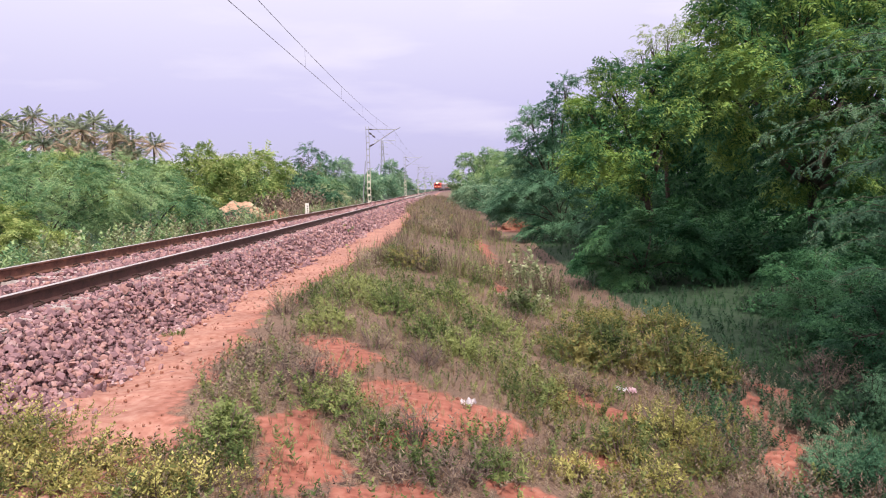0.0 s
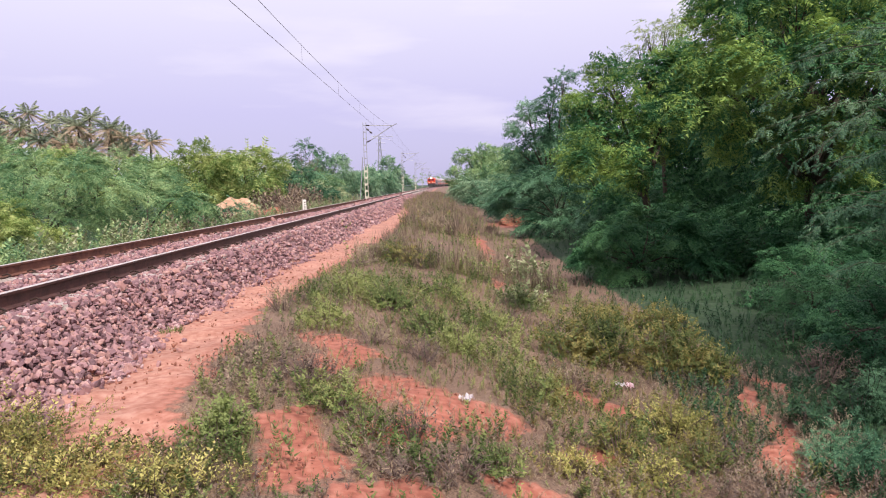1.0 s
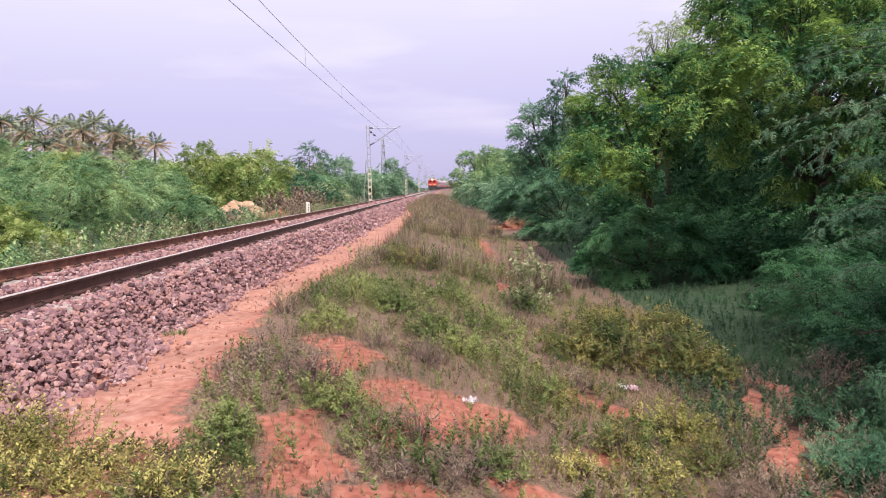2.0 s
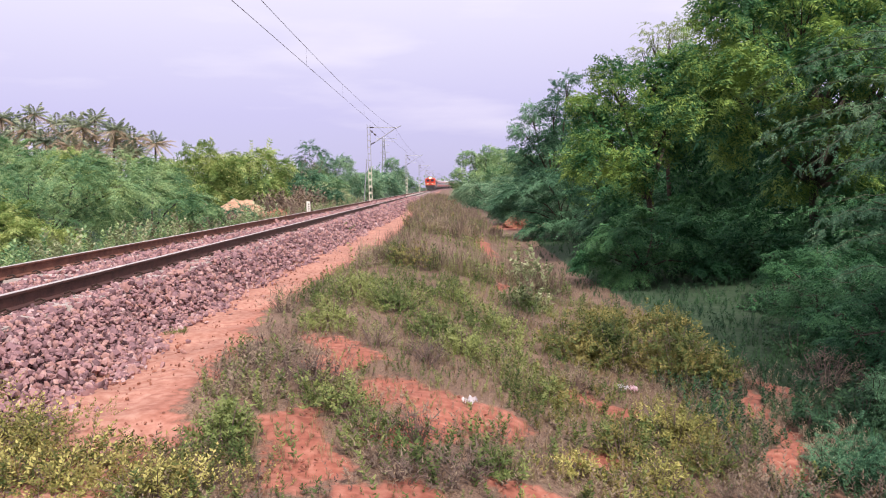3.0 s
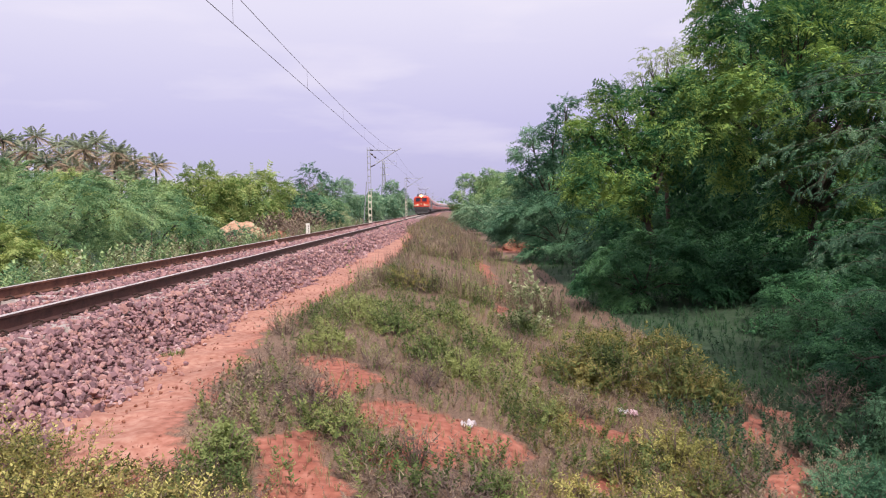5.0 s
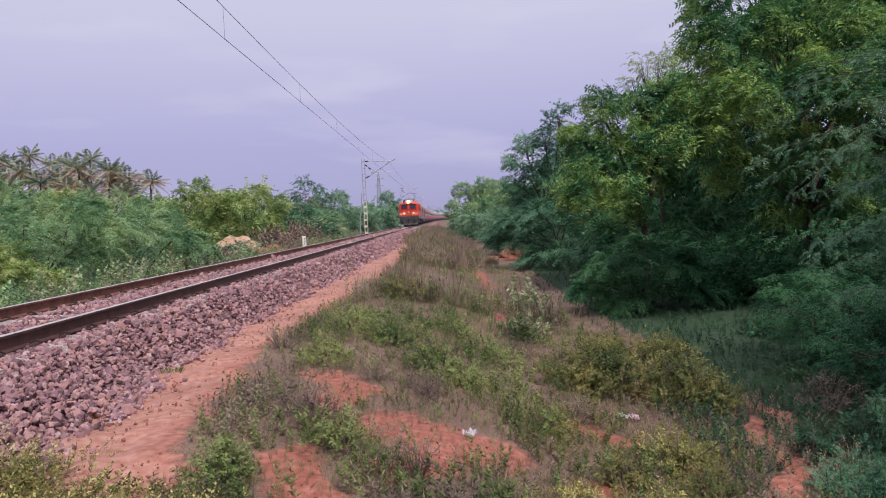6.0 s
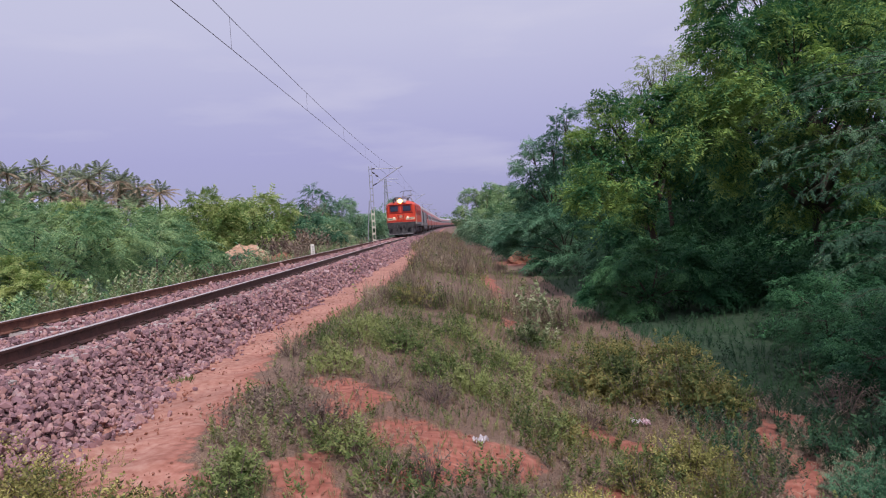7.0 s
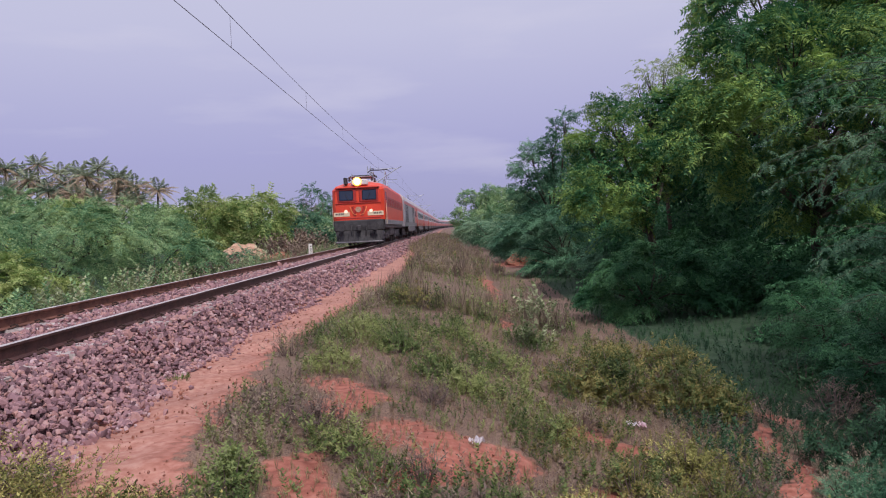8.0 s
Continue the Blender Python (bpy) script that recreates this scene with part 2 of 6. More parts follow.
F_PALMDRY = foliage("withered_palm_fronds", (0.24, 0.17, 0.13), (0.40, 0.30, 0.21), (0.52, 0.42, 0.30), 0.3)


def glass_material():
    m, n, l, b = material("cab_glass", 0.08)
    b.inputs['Base Color'].default_value = (0.025, 0.035, 0.065, 1)
    b.inputs['Specular IOR Level'].default_value = 0.6
    return m


def glow(name, colour, strength):
    m, n, l, b = material(name, 0.3)
    b.inputs['Base Color'].default_value = (*colour, 1)
    b.inputs['Emission Color'].default_value = (*colour, 1)
    b.inputs['Emission Strength'].default_value = strength
    return m


M_GLASS = glass_material()
M_TINTED = plain("tinted_coach_glass", (0.018, 0.018, 0.024), (0.04, 0.04, 0.05), 2.0, 0.35)
M_HEADLAMP = glow("headlamp_glow", (1.0, 0.70, 0.28), 16.0)
# orange glow of a ring that stands in for the lamp's halo
M_LAMPHALO = glow("headlamp_halo_glow", (1.0, 0.46, 0.08), 2.6)
M_MARKER = glow("marker_lamp_glow", (1.0, 0.85, 0.62), 0.6)

# ================= mesh helpers =================
def obj(name, bm, mat, smooth=False):
    me = bpy.data.meshes.new(name)
    bm.to_mesh(me)
    bm.free()
    me.materials.append(mat)
    if smooth:
        me.shade_smooth()
    return new(name, me)


def part(name, bm, mat, parent, label="", smooth=False):
    ob = obj(name, bm, mat, smooth)
    ob.parent = parent
    return tagged(ob, label)


def share(name, data, parent, m):
    ob = new(name, data)
    ob.parent = parent
    ob.matrix_basis = m
    return ob


def box(bm, c, s, bevel=0.0, turn=None):
    made = bmesh.ops.create_cube(bm, size=1.0)['verts']
    m = Matrix.Translation(c) @ (turn or Matrix()) @ Matrix.Diagonal((*s, 1))
    bmesh.ops.transform(bm, matrix=m, verts=made)
    if bevel:
        es = list({e for v in made for e in v.link_edges})
        bmesh.ops.bevel(bm, geom=es, offset=bevel, segments=1, affect='EDGES')
    return bm


def tube(bm, pts, radii, seg=8, cap=True):
    """A tapered tube through points."""
    pts = [Vector(p) for p in pts]
    rings = []
    for i, p in enumerate(pts):
        d = (pts[min(i + 1, len(pts) - 1)] - pts[max(i - 1, 0)]).normalized()
        a = d.orthogonal().normalized() if abs(d.z) > 0.95 else d.cross(Vector((0, 0, 1))).normalized()
        b = d.cross(a)
        r = radii[i] if isinstance(radii, (list, tuple)) else radii
        rings.append([bm.verts.new(p + r * (math.cos(2 * math.pi * k / seg) * a + math.sin(2 * math.pi * k / seg) * b)) for k in range(seg)])
    for r0, r1 in zip(rings, rings[1:]):
        for k in range(seg):
            bm.faces.new((r0[k], r0[(k + 1) % seg], r1[(k + 1) % seg], r1[k]))
    if cap:
        bm.faces.new(rings[0][::-1])
        bm.faces.new(rings[-1])
    return bm


def loft(bm, sections, cap=True):
    """Skin through equal-length closed sections of points."""
    rings = [[bm.verts.new(p) for p in s] for s in sections]
    n = len(rings[0])
    for r0, r1 in zip(rings, rings[1:]):
        for k in range(n):
            bm.faces.new((r0[k], r0[(k + 1) % n], r1[(k + 1) % n], r1[k]))
    if cap:
        bm.faces.new(rings[0][::-1])
        bm.faces.new(rings[-1])
    bmesh.ops.recalc_face_normals(bm, faces=bm.faces)
    return bm


def polys(name, verts, size, mat):
    """A mesh of separate faces of `size` corners each, from an array (faces, corners, 3)."""
    v = np.ascontiguousarray(verts, dtype=np.float32).reshape(-1, 3)
    n = len(v) // size
    me = bpy.data.meshes.new(name)
    me.vertices.add(len(v)); me.loops.add(len(v)); me.polygons.add(n)
    me.vertices.foreach_set("co", v.ravel())
    me.loops.foreach_set("vertex_index", np.arange(len(v), dtype=np.int32))
    me.polygons.foreach_set("loop_start", np.arange(0, len(v), size, dtype=np.int32))
    me.update(calc_edges=True)
    me.materials.append(mat)
    return me


def indexed(name, verts, faces, mat):
    """A mesh of triangles from arrays."""
    v = np.ascontiguousarray(verts, dtype=np.float32).reshape(-1, 3)
    f = np.ascontiguousarray(faces, dtype=np.int32).reshape(-1, 3)
    me = bpy.data.meshes.new(name)
    me.vertices.add(len(v)); me.loops.add(f.size); me.polygons.add(len(f))
    me.vertices.foreach_set("co", v.ravel())
    me.loops.foreach_set("vertex_index", f.ravel())
    me.polygons.foreach_set("loop_start", np.arange(0, f.size, 3, dtype=np.int32))
    me.update(calc_edges=True)
    me.shade_flat()
    me.materials.append(mat)
    return me


def bases(direction, rng, up=(0, 0, 1)):
    """Frames (n, 3, 3) whose columns are the way, a side and a top."""
    d = direction / np.linalg.norm(direction, axis=1, keepdims=True)
    u = np.asarray(up, float) + rng.normal(0, 0.35, d.shape)
    s = np.cross(u, d)
    s /= np.linalg.norm(s, axis=1, keepdims=True) + 1e-9
    return np.stack([d, s, np.cross(d, s)], axis=2)


def spread(shapes, pos, direction, size, rng, up=(0, 0, 1)):
    """Copies of leaf sprays (q, 4, 3) joined into one array of quads."""
    b = bases(direction, rng, up)
    pick = rng.integers(0, len(shapes), len(pos))
    out = []
    for k, s in enumerate(shapes):
        w = np.flatnonzero(pick == k)
        q = s.reshape(-1, 3)
        p = np.einsum('nij,vj->nvi', b[w], q) * size[w, None, None] + pos[w, None, :]
        out.append(p.reshape(-1, s.shape[1], 3))
    return np.concatenate(out)


def leaf(base, way, side, length, width):
    base, way, side = (np.asarray(a, float) for a in (base, way, side))
    mid = base + way * length * 0.45
    return [base, mid + side * width, base + way * length, mid - side * width]


def feather(rng, pairs=7, long=0.30, wide=0.05, droop=0.35):
    """A twig 1 long with paired narrow leaflets."""
    q = []
    for i in range(pairs):
        t = (i + 0.6) / pairs
        p = np.array([t, 0.03 * rng.normal(), -droop * t * t])
        for s in (-1, 1):
            w = np.array([0.55, s * (0.8 + 0.2 * rng.random()), -0.25 - 0.3 * rng.random()])
            w /= np.linalg.norm(w)
            side = np.array([0.8, -s * 0.45, 0.35 * rng.normal()])
            side /= np.linalg.norm(side)
            q.append(leaf(p, w, side, long * (0.75 + 0.5 * rng.random()) * (1.1 - 0.5 * t), wide))
    return np.array(q)


def tuft_shape(rng, leaves=12, long=0.27, wide=0.055):
    """A bunch of broad leaves round a twig 1 long."""
    q = []
    for i in range(leaves):
        t = 0.25 + 0.75 * (i + rng.random()) / leaves
        a = 2.4 * i + rng.random()
        w = np.array([0.5, math.cos(a), math.sin(a) - 0.25])
        w /= np.linalg.norm(w)
        side = np.cross(w, [1, 0.2, 0.3]) + rng.normal(0, 0.15, 3)
        side /= np.linalg.norm(side)
        q.append(leaf([t, 0.05 * rng.normal(), 0.05 * rng.normal() - 0.15 * t * t], w, side, long * (0.7 + 0.6 * rng.random()), wide))
    return np.array(q)


def herb(rng, leaves=16, long=0.22, wide=0.045, lean=0.15):
    """An upright weed 1 high: a thin stem with leaves all round."""
    lx, ly = rng.normal(0, lean, 2)
    q = [[np.array([-0.012, 0, 0]), np.array([0.012, 0, 0]), np.array([lx + 0.006, ly, 0.95]), np.array([lx - 0.006, ly, 0.95])]]
    for i in range(leaves):
        t = 0.12 + 0.88 * (i + rng.random() * 0.8) / leaves
        a = 2.4 * i + rng.random()
        w = np.array([math.cos(a), math.sin(a), 0.35 + 0.5 * t])
        w /= np.linalg.norm(w)
        side = np.cross(w, [0, 0, 1]) + rng.normal(0, 0.2, 3)
        side /= np.linalg.norm(side)
        q.append(leaf([lx * t, ly * t, t], w, side, long * (1.15 - 0.5 * t) * (0.7 + 0.6 * rng.random()), wide))
    return np.array(q)


def blades(rng, n=9, wide=0.02):
    """A tuft of grass 1 high."""
    q = []
    for i in range(n):
        a, o = rng.random() * 6.28, rng.random() * 0.35 + 0.1
        h = 0.6 + 0.5 * rng.random()
        b = rng.normal(0, 0.06, 3) * [1, 1, 0]
        tip = b + np.array([math.cos(a) * o, math.sin(a) * o, h])
        s = np.array([-math.sin(a), math.cos(a), 0]) * wide
        mid = (b + tip) / 2 + np.array([0, 0, 0.12])
        q.append([b, mid + s, tip, mid - s])
    return np.array(q)


SHAPES_RNG = np.random.default_rng(5)


def slim(shapes, stem=False):
    """The same sprays with three-cornered leaflets, for crowns."""
    def three(s):
        out = np.stack([0.7 * s[:, 0] + 0.3 * s[:, 1] + 0.35 * (s[:, 1] - s[:, 3]), 0.7 * s[:, 0] + 0.3 * s[:, 3] - 0.35 * (s[:, 1] - s[:, 3]), s[:, 2]], axis=1)
        if stem:
            out[0] = s[0, :3]
        return out
    return [three(s) for s in shapes]


FEATHERS = slim([feather(SHAPES_RNG, 8, 0.30, 0.045) for _ in range(8)])
TUFTS = slim([tuft_shape(SHAPES_RNG, 14, 0.30, 0.05) for _ in range(8)])
HERBS = slim([herb(SHAPES_RNG, 20, 0.25, 0.062, 0.35) for _ in range(10)], True)
HERBS_FAR = slim([herb(SHAPES_RNG, 11, 0.22, 0.06) for _ in range(6)], True)
TWIGGY = slim([herb(SHAPES_RNG, 18, 0.24, 0.034, 0.5) for _ in range(8)], True)
GRASS = [blades(SHAPES_RNG) for _ in range(6)]
HAY = [blades(SHAPES_RNG, 8, 0.008) for _ in range(6)]

# ================= the lie of the land =================
def bend(y):
    """The track's drift to the right where it begins to curve."""
    return (y - 280) ** 2 / 3800 if y > 280 else 0.0


def smooth(a):
    a = np.clip(a, 0, 1)
    return a * a * (3 - 2 * a)


def ground_z(x, y):
    """Height of the ground: level path by the track, a bank falling to the right, lower land on both sides."""
    x, y = np.asarray(x, float), np.asarray(y, float)
    u = x - np.where(y > 280, (y - 280) ** 2 / 3800, 0.0)
    z = -0.78 * smooth((u + 1.6) / 4.4) - 0.45 * smooth((-u - 8.2) / 4.0)
    z = z + 0.10 * np.sin(x * 0.31 + 1.0) * np.sin(y * 0.23) * smooth((np.abs(u + 4.5) - 4.5) / 4.0)
    return z


BARE_SPOTS = [(-1.25, 7.6, 0.37, 0.41), (-1.05, 6.9, 0.29, 0.41), (-0.5, 6, 0.36, 0.46), (-0.15, 5.75, 0.42, 0.38), (0.3, 5.95, 0.36, 0.38), (-1.02, 4.45, 0.25, 0.76), (-0.45, 3.95, 0.29, 0.33), (1.4, 7.2, 0.21, 0.33), (1.62, 6.85, 0.23, 0.26), (0.95, 5.2, 0.20, 0.23), (0.6, 4.3, 0.33, 0.25), (3.45, 7.9, 0.10, 0.5), (3.1, 7.0, 0.11, 0.55), (2.88, 6.3, 0.11, 0.45), (2.74, 5.7, 0.10, 0.45), (2.6, 5.0, 0.10, 0.5), (1.3, 26, 0.26, 4.0), (1.2, 19.5, 0.17, 2.6), (1.1, 15.4, 0.14, 1.0), (3.7, 41, 1.28, 4.00), (-0.25, 5.1, 0.30, 0.40)]
TOE_Y, TOE_X = [-60, 3, 5.2, 8, 13, 22, 35, 60, 900], [-2.8, -2.75, -2.75, -3.13, -3.2, -2.93, -2.78, -2.85, -2.85]
EDGE_Y, EDGE_X = [-60, 4.4, 6.6, 9.5, 13, 18, 24, 33, 60, 900], [-1.8, -1.8, -2.15, -2.38, -2.25, -1.95, -1.8, -1.8, -2.3, -2.4]


def path_at(x, y):
    """1 on the trodden path along the stones."""
    lane = np.interp(y, TOE_Y, TOE_X) - 0.35, np.interp(y, EDGE_Y, EDGE_X)
    ragged = 0.14 * np.sin(y * 3.1) * np.sin(y * 1.3 + 1) + 0.06 * np.sin(y * 8.3)
    return smooth((x - lane[0]) / 0.25) * smooth((lane[1] + ragged - x) / 0.5 + 0.5)


def bare_at(x, y):
    """1 where red earth lies open."""
    b = path_at(x, y)
    for cx, cy, rx, ry in BARE_SPOTS:
        wx = x + 0.12 * np.sin(y * 4.3 + cx) + 0.05 * np.sin(y * 11 + x * 7)
        wy = y + 0.14 * np.sin(x * 5.1 + cy) + 0.06 * np.sin(x * 13 + y * 5)
        d = ((wx - cx) / rx) ** 2 + ((wy - cy) / ry) ** 2
        b = np.maximum(b, np.clip(1.35 - d * 0.8, 0, 1))
    return b


def build_ground():
    def grow(a, stop, k):
        out = [a]
        step = 0.1
        while out[-1] < stop:
            out.append(out[-1] + step)
            step *= k
        return out
    xs = sorted([-v for v in grow(4.0, 3000, 1.16)] + list(np.arange(-3.9, 5.0, 0.09)) + grow(5.05, 3000, 1.14))
    ys = sorted([-v for v in grow(-2.5, 3000, 1.3)] + list(np.arange(2.7, 12.0, 0.09)) + grow(12.05, 4500, 1.045))
    xs, ys = np.array(xs), np.array(ys)
    X, Y = np.meshgrid(xs, ys)
    Z = ground_z(X, Y)
    rough = np.array([noise.noise((a * 1.7, b * 1.7, 0.3)) * 0.05 + noise.noise((a * 5, b * 5, 2.0)) * 0.03
                      for a, b in zip(X.ravel(), Y.ravel())]).reshape(X.shape)
    near = smooth((70 - np.hypot(X, Y)) / 40)
    Z = Z + rough * near
    v = np.stack([X, Y, Z], axis=2).reshape(-1, 3)
    r, c = X.shape
    i = (np.arange(r - 1)[:, None] * c + np.arange(c - 1)[None, :]).ravel()
    f = np.stack([i, i + 1, i + c + 1, i, i + c + 1, i + c], axis=1).reshape(-1, 3)
    me = indexed("ground", v, f, M_GROUND)
    me.attributes.new("bare", 'FLOAT', 'POINT').data.foreach_set("value", bare_at(X, Y).ravel().astype(np.float32))
    me.attributes.new("dust", 'FLOAT', 'POINT').data.foreach_set("value", path_at(X + 0.15, Y).ravel().astype(np.float32))
    shaded_turf = smooth((X - 3.25) / 0.7) * smooth((Y - 4.5) / 2.0)
    shaded_turf = np.maximum(shaded_turf, smooth((-X - 9.5) / 2.0))
    shaded_turf = shaded_turf * (1 - bare_at(X, Y))
    me.attributes.new("shaded_turf", 'FLOAT', 'POINT').data.foreach_set("value", shaded_turf.ravel().astype(np.float32))
    me.shade_smooth()
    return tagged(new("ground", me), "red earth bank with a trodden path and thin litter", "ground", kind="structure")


build_ground()


def along(y0, y1, step):
    """Stations on the track: (y, drift)."""
    n = int((y1 - y0) / step)
    return [(y0 + k * (y1 - y0) / n, bend(y0 + k * (y1 - y0) / n)) for k in range(n + 1)]


def build_bed():
    bm = bmesh.new()
    secs = []
    for y, d in along(-60, 3, 5)[:-1] + along(3, 40, 1)[:-1] + along(40, 900, 5):
        toe = float(np.interp(y, TOE_Y, TOE_X))
        x = TRACK_X + d
        secs.append([(x - 2.75, y, -0.1), (x - 2.45, y, 0.10), (x - 1.5, y, 0.42), (x - 0.9, y, 0.445), (x, y, 0.43), (x + 0.9, y, 0.445),
                     (x + 1.38, y, 0.415), (toe + d - 0.28, y, 0.0), (toe + d, y, -0.12)])
    loft(bm, secs)
    return tagged(obj("track_bed", bm, M_BED), "purple-grey crushed stone bed under the railway track", "ballast", kind="structure")


build_bed()


def rail(x0, name, label, mat):
    """A flat-bottomed rail with its worn head as a part."""
    prof = [(-0.068, 0), (-0.068, 0.012), (-0.012, 0.03), (-0.010, 0.128), (-0.034, 0.142), (-0.034, 0.166),
            (0.034, 0.166), (0.034, 0.142), (0.010, 0.128), (0.012, 0.03), (0.068, 0.012), (0.068, 0)]
    bm = bmesh.new()
    loft(bm, [[(x0 + d + px, y, RAIL_Z - 0.172 + pz) for px, pz in prof] for y, d in along(-60, 900, 6)])
    ob = tagged(obj(name, bm, mat), label, "rail", kind="structure")
    bm = bmesh.new()
    head = [(-0.030, 0.1664), (-0.024, 0.172), (0.024, 0.172), (0.030, 0.1664)]
    loft(bm, [[(x0 + d + px, y, RAIL_Z - 0.172 + pz) for px, pz in head] for y, d in along(-60, 900, 6)])
    part("running_surface", bm, M_RAILTOP, ob, "worn pale top of the rail head")
    return ob


rail(TRACK_X + 0.873, "rail_near", "steel rail with its unlit side painted dark and a worn pale head", M_RAILSHADE)
rail(TRACK_X - 0.873, "rail_far", "rust-brown steel rail with a worn pale head", M_RAIL)


def build_sleepers():
    bm = bmesh.new()
    half = [(-0.13, 0.0), (-0.11, 0.10), (0.11, 0.10), (0.13, 0.0)]
    secs = []
    for x, s, top in ((-1.37, 0.9, 0.9), (-0.9, 1.0, 1.0), (-0.3, 0.85, 0.72), (0.3, 0.85, 0.72), (0.9, 1.0, 1.0), (1.37, 0.9, 0.9)):
        secs.append([(x, py * s, pz * top) for py, pz in half])
    loft(bm, secs)
    first = tagged(obj("sleeper", bm, M_CONCRETE), "dusty grey concrete sleeper half sunk in the stone bed", "sleeper", "sleepers under the track")
    base = RAIL_Z - 0.172 - 0.10
    bm = bmesh.new()
    tube(bm, [(-0.03, 0.10, 0.105), (-0.10, 0.09, 0.115), (-0.13, 0.03, 0.135), (-0.05, -0.03, 0.150), (-0.02, 0.03, 0.135)], 0.013, 5)
    clip = bpy.data.meshes.new("rail_clip")
    bm.to_mesh(clip); bm.free(); clip.materials.append(M_CLIP)
    first.matrix_basis = pose(TRACK_X, 0.2, base)
    k = -40
    while k < 300:
        if k == 0:
            k = 1
        y = 0.2 + 0.6 * k
        o = new("sleeper", first.data)
        o.matrix_basis = pose(TRACK_X + bend(y), y, base + 0.006 * math.sin(k * 1.7), 0, 0, 0.6 * math.sin(k * 2.3))
        tagged(o, first["label"], "sleeper", "sleepers under the track")
        if 8 < k < 75:
            for sx, a in ((-0.873, 0), (-0.873, 180), (0.873, 0), (0.873, 180)):
                share("rail_clip", clip, o, pose(sx + (-0.06 if a == 0 else 0.06), 0, 0, 0, 0, a))
        k += 1
    return first


build_sleepers()


def stone_kinds(rng):
    bm = bmesh.new()
    bmesh.ops.create_icosphere(bm, subdivisions=1, radius=1.12)
    bm.verts.ensure_lookup_table()
    V0 = np.array([v.co[:] for v in bm.verts])
    F0 = np.array([[v.index for v in f.verts] for f in bm.faces])
    bm.free()
    kinds = []
    for _ in range(14):
        s = rng.uniform(0.65, 1.2, 3) * [1.15, 0.95, 0.72]
        v = V0.copy()
        for _ in range(9):   # chip flat facets off
            d = rng.normal(size=3); d /= np.linalg.norm(d)
            cut = rng.uniform(0.42, 0.72)
            over = np.maximum(v @ d - cut, 0)
            v = v - over[:, None] * d
        kinds.append(v * s)
    return kinds, V0, F0


def stones_mesh(name, P, rng, mat):
    """Stones at rows of x, y, z, size."""
    kinds, V0, F0 = stone_kinds(rng)
    out_v, out_f, base = [], [], 0
    pick = rng.integers(0, len(kinds), len(P))
    for k, shape in enumerate(kinds):
        p = P[pick == k]
        a = rng.normal(size=(len(p), 4)); a /= np.linalg.norm(a, axis=1, keepdims=True)
        w, x, y, z = a.T
        R = np.stack([1 - 2 * (y * y + z * z), 2 * (x * y - z * w), 2 * (x * z + y * w), 2 * (x * y + z * w), 1 - 2 * (x * x + z * z),
                      2 * (y * z - x * w), 2 * (x * z - y * w), 2 * (y * z + x * w), 1 - 2 * (x * x + y * y)], 1).reshape(-1, 3, 3)
        v = np.einsum('nij,vj->nvi', R, shape) * p[:, 3, None, None] + p[:, None, :3]
        out_v.append(v.reshape(-1, 3))
        out_f.append((F0[None] + (np.arange(len(p)) * len(V0))[:, None, None] + base).reshape(-1, 3))
        base += len(p) * len(V0)
    return indexed(name, np.concatenate(out_v), np.concatenate(out_f), mat)


def build_stones():
    """Loose ballast: faceted stones, denser and finer near the path."""
    rng = np.random.default_rng(11)
    P = []

    def strip(y0, y1, per_m2, size, x_in, x_out_extra):
        toe = lambda y: np.interp(y, TOE_Y, TOE_X)
        n = int((y1 - y0) * (abs(x_in - TRACK_X) + 2.6) * per_m2)
        y = rng.uniform(y0, y1, n)
        x = rng.uniform(TRACK_X + x_in, -2.5, n)
        t = toe(y) + 0.08 * np.sin(y * 2.1) + 0.05 * np.sin(y * 5.3)
        keep = x < t + rng.exponential(x_out_extra, n) * (rng.random(n) < 0.12)
        x, y, t = x[keep], y[keep], t[keep]
        rel = x - TRACK_X
        top = np.where(rel < 1.38, 0.452, np.maximum(0.44 - (rel - 1.38) * (0.41 / (t - 0.2 - TRACK_X - 1.38)), ground_z(x, y)))
        rail_gap = np.abs(np.abs(rel) - 0.873) < 0.10
        top = np.where(rail_gap, top - 0.03, top)
        on_sleeper = (np.abs(((y - 0.2 + 0.3) % 0.6) - 0.3) < 0.12) & (np.abs(rel) < 0.78)
        k2 = ~on_sleeper | (rng.random(len(y)) < 0.10)
        s = rng.lognormal(np.log(size), 0.28, len(x))
        top = np.where(on_sleeper, top + 0.03, top)
        P.append(np.stack([x, y, top + s * 0.25 + rng.uniform(-0.02, 0.02, len(x)), s], 1)[k2])
    strip(-12.0, 3.0, 26, 0.06, -1.3, 0.10)
    strip(3.0, 10.0, 290, 0.034, -0.5, 0.10)
    strip(10.0, 16.0, 190, 0.038, -1.0, 0.10)
    strip(16.0, 24.0, 125, 0.042, -1.3, 0.10)
    strip(24.0, 45.0, 42, 0.058, -1.3, 0.1)
    strip(45.0, 90.0, 9, 0.09, -1.3, 0.08)
    # the far shoulder
    n = 2600
    y = rng.uniform(10, 60, n)
    rel = -rng.uniform(1.0, 2.6, n)
    top = np.where(rel > -1.5, 0.45, 0.44 + (rel + 1.5) * 0.32)
    P.append(np.stack([TRACK_X + rel, y, top + 0.01, rng.lognormal(np.log(0.05), 0.25, n)], 1))
    P = np.concatenate(P)
    me = stones_mesh("ballast_stones", P, rng, M_STONE)
    tagged(new("ballast_stones", me), "purple-grey and pinkish broken track stones heaped in a slope", "ballast", kind="stuff")



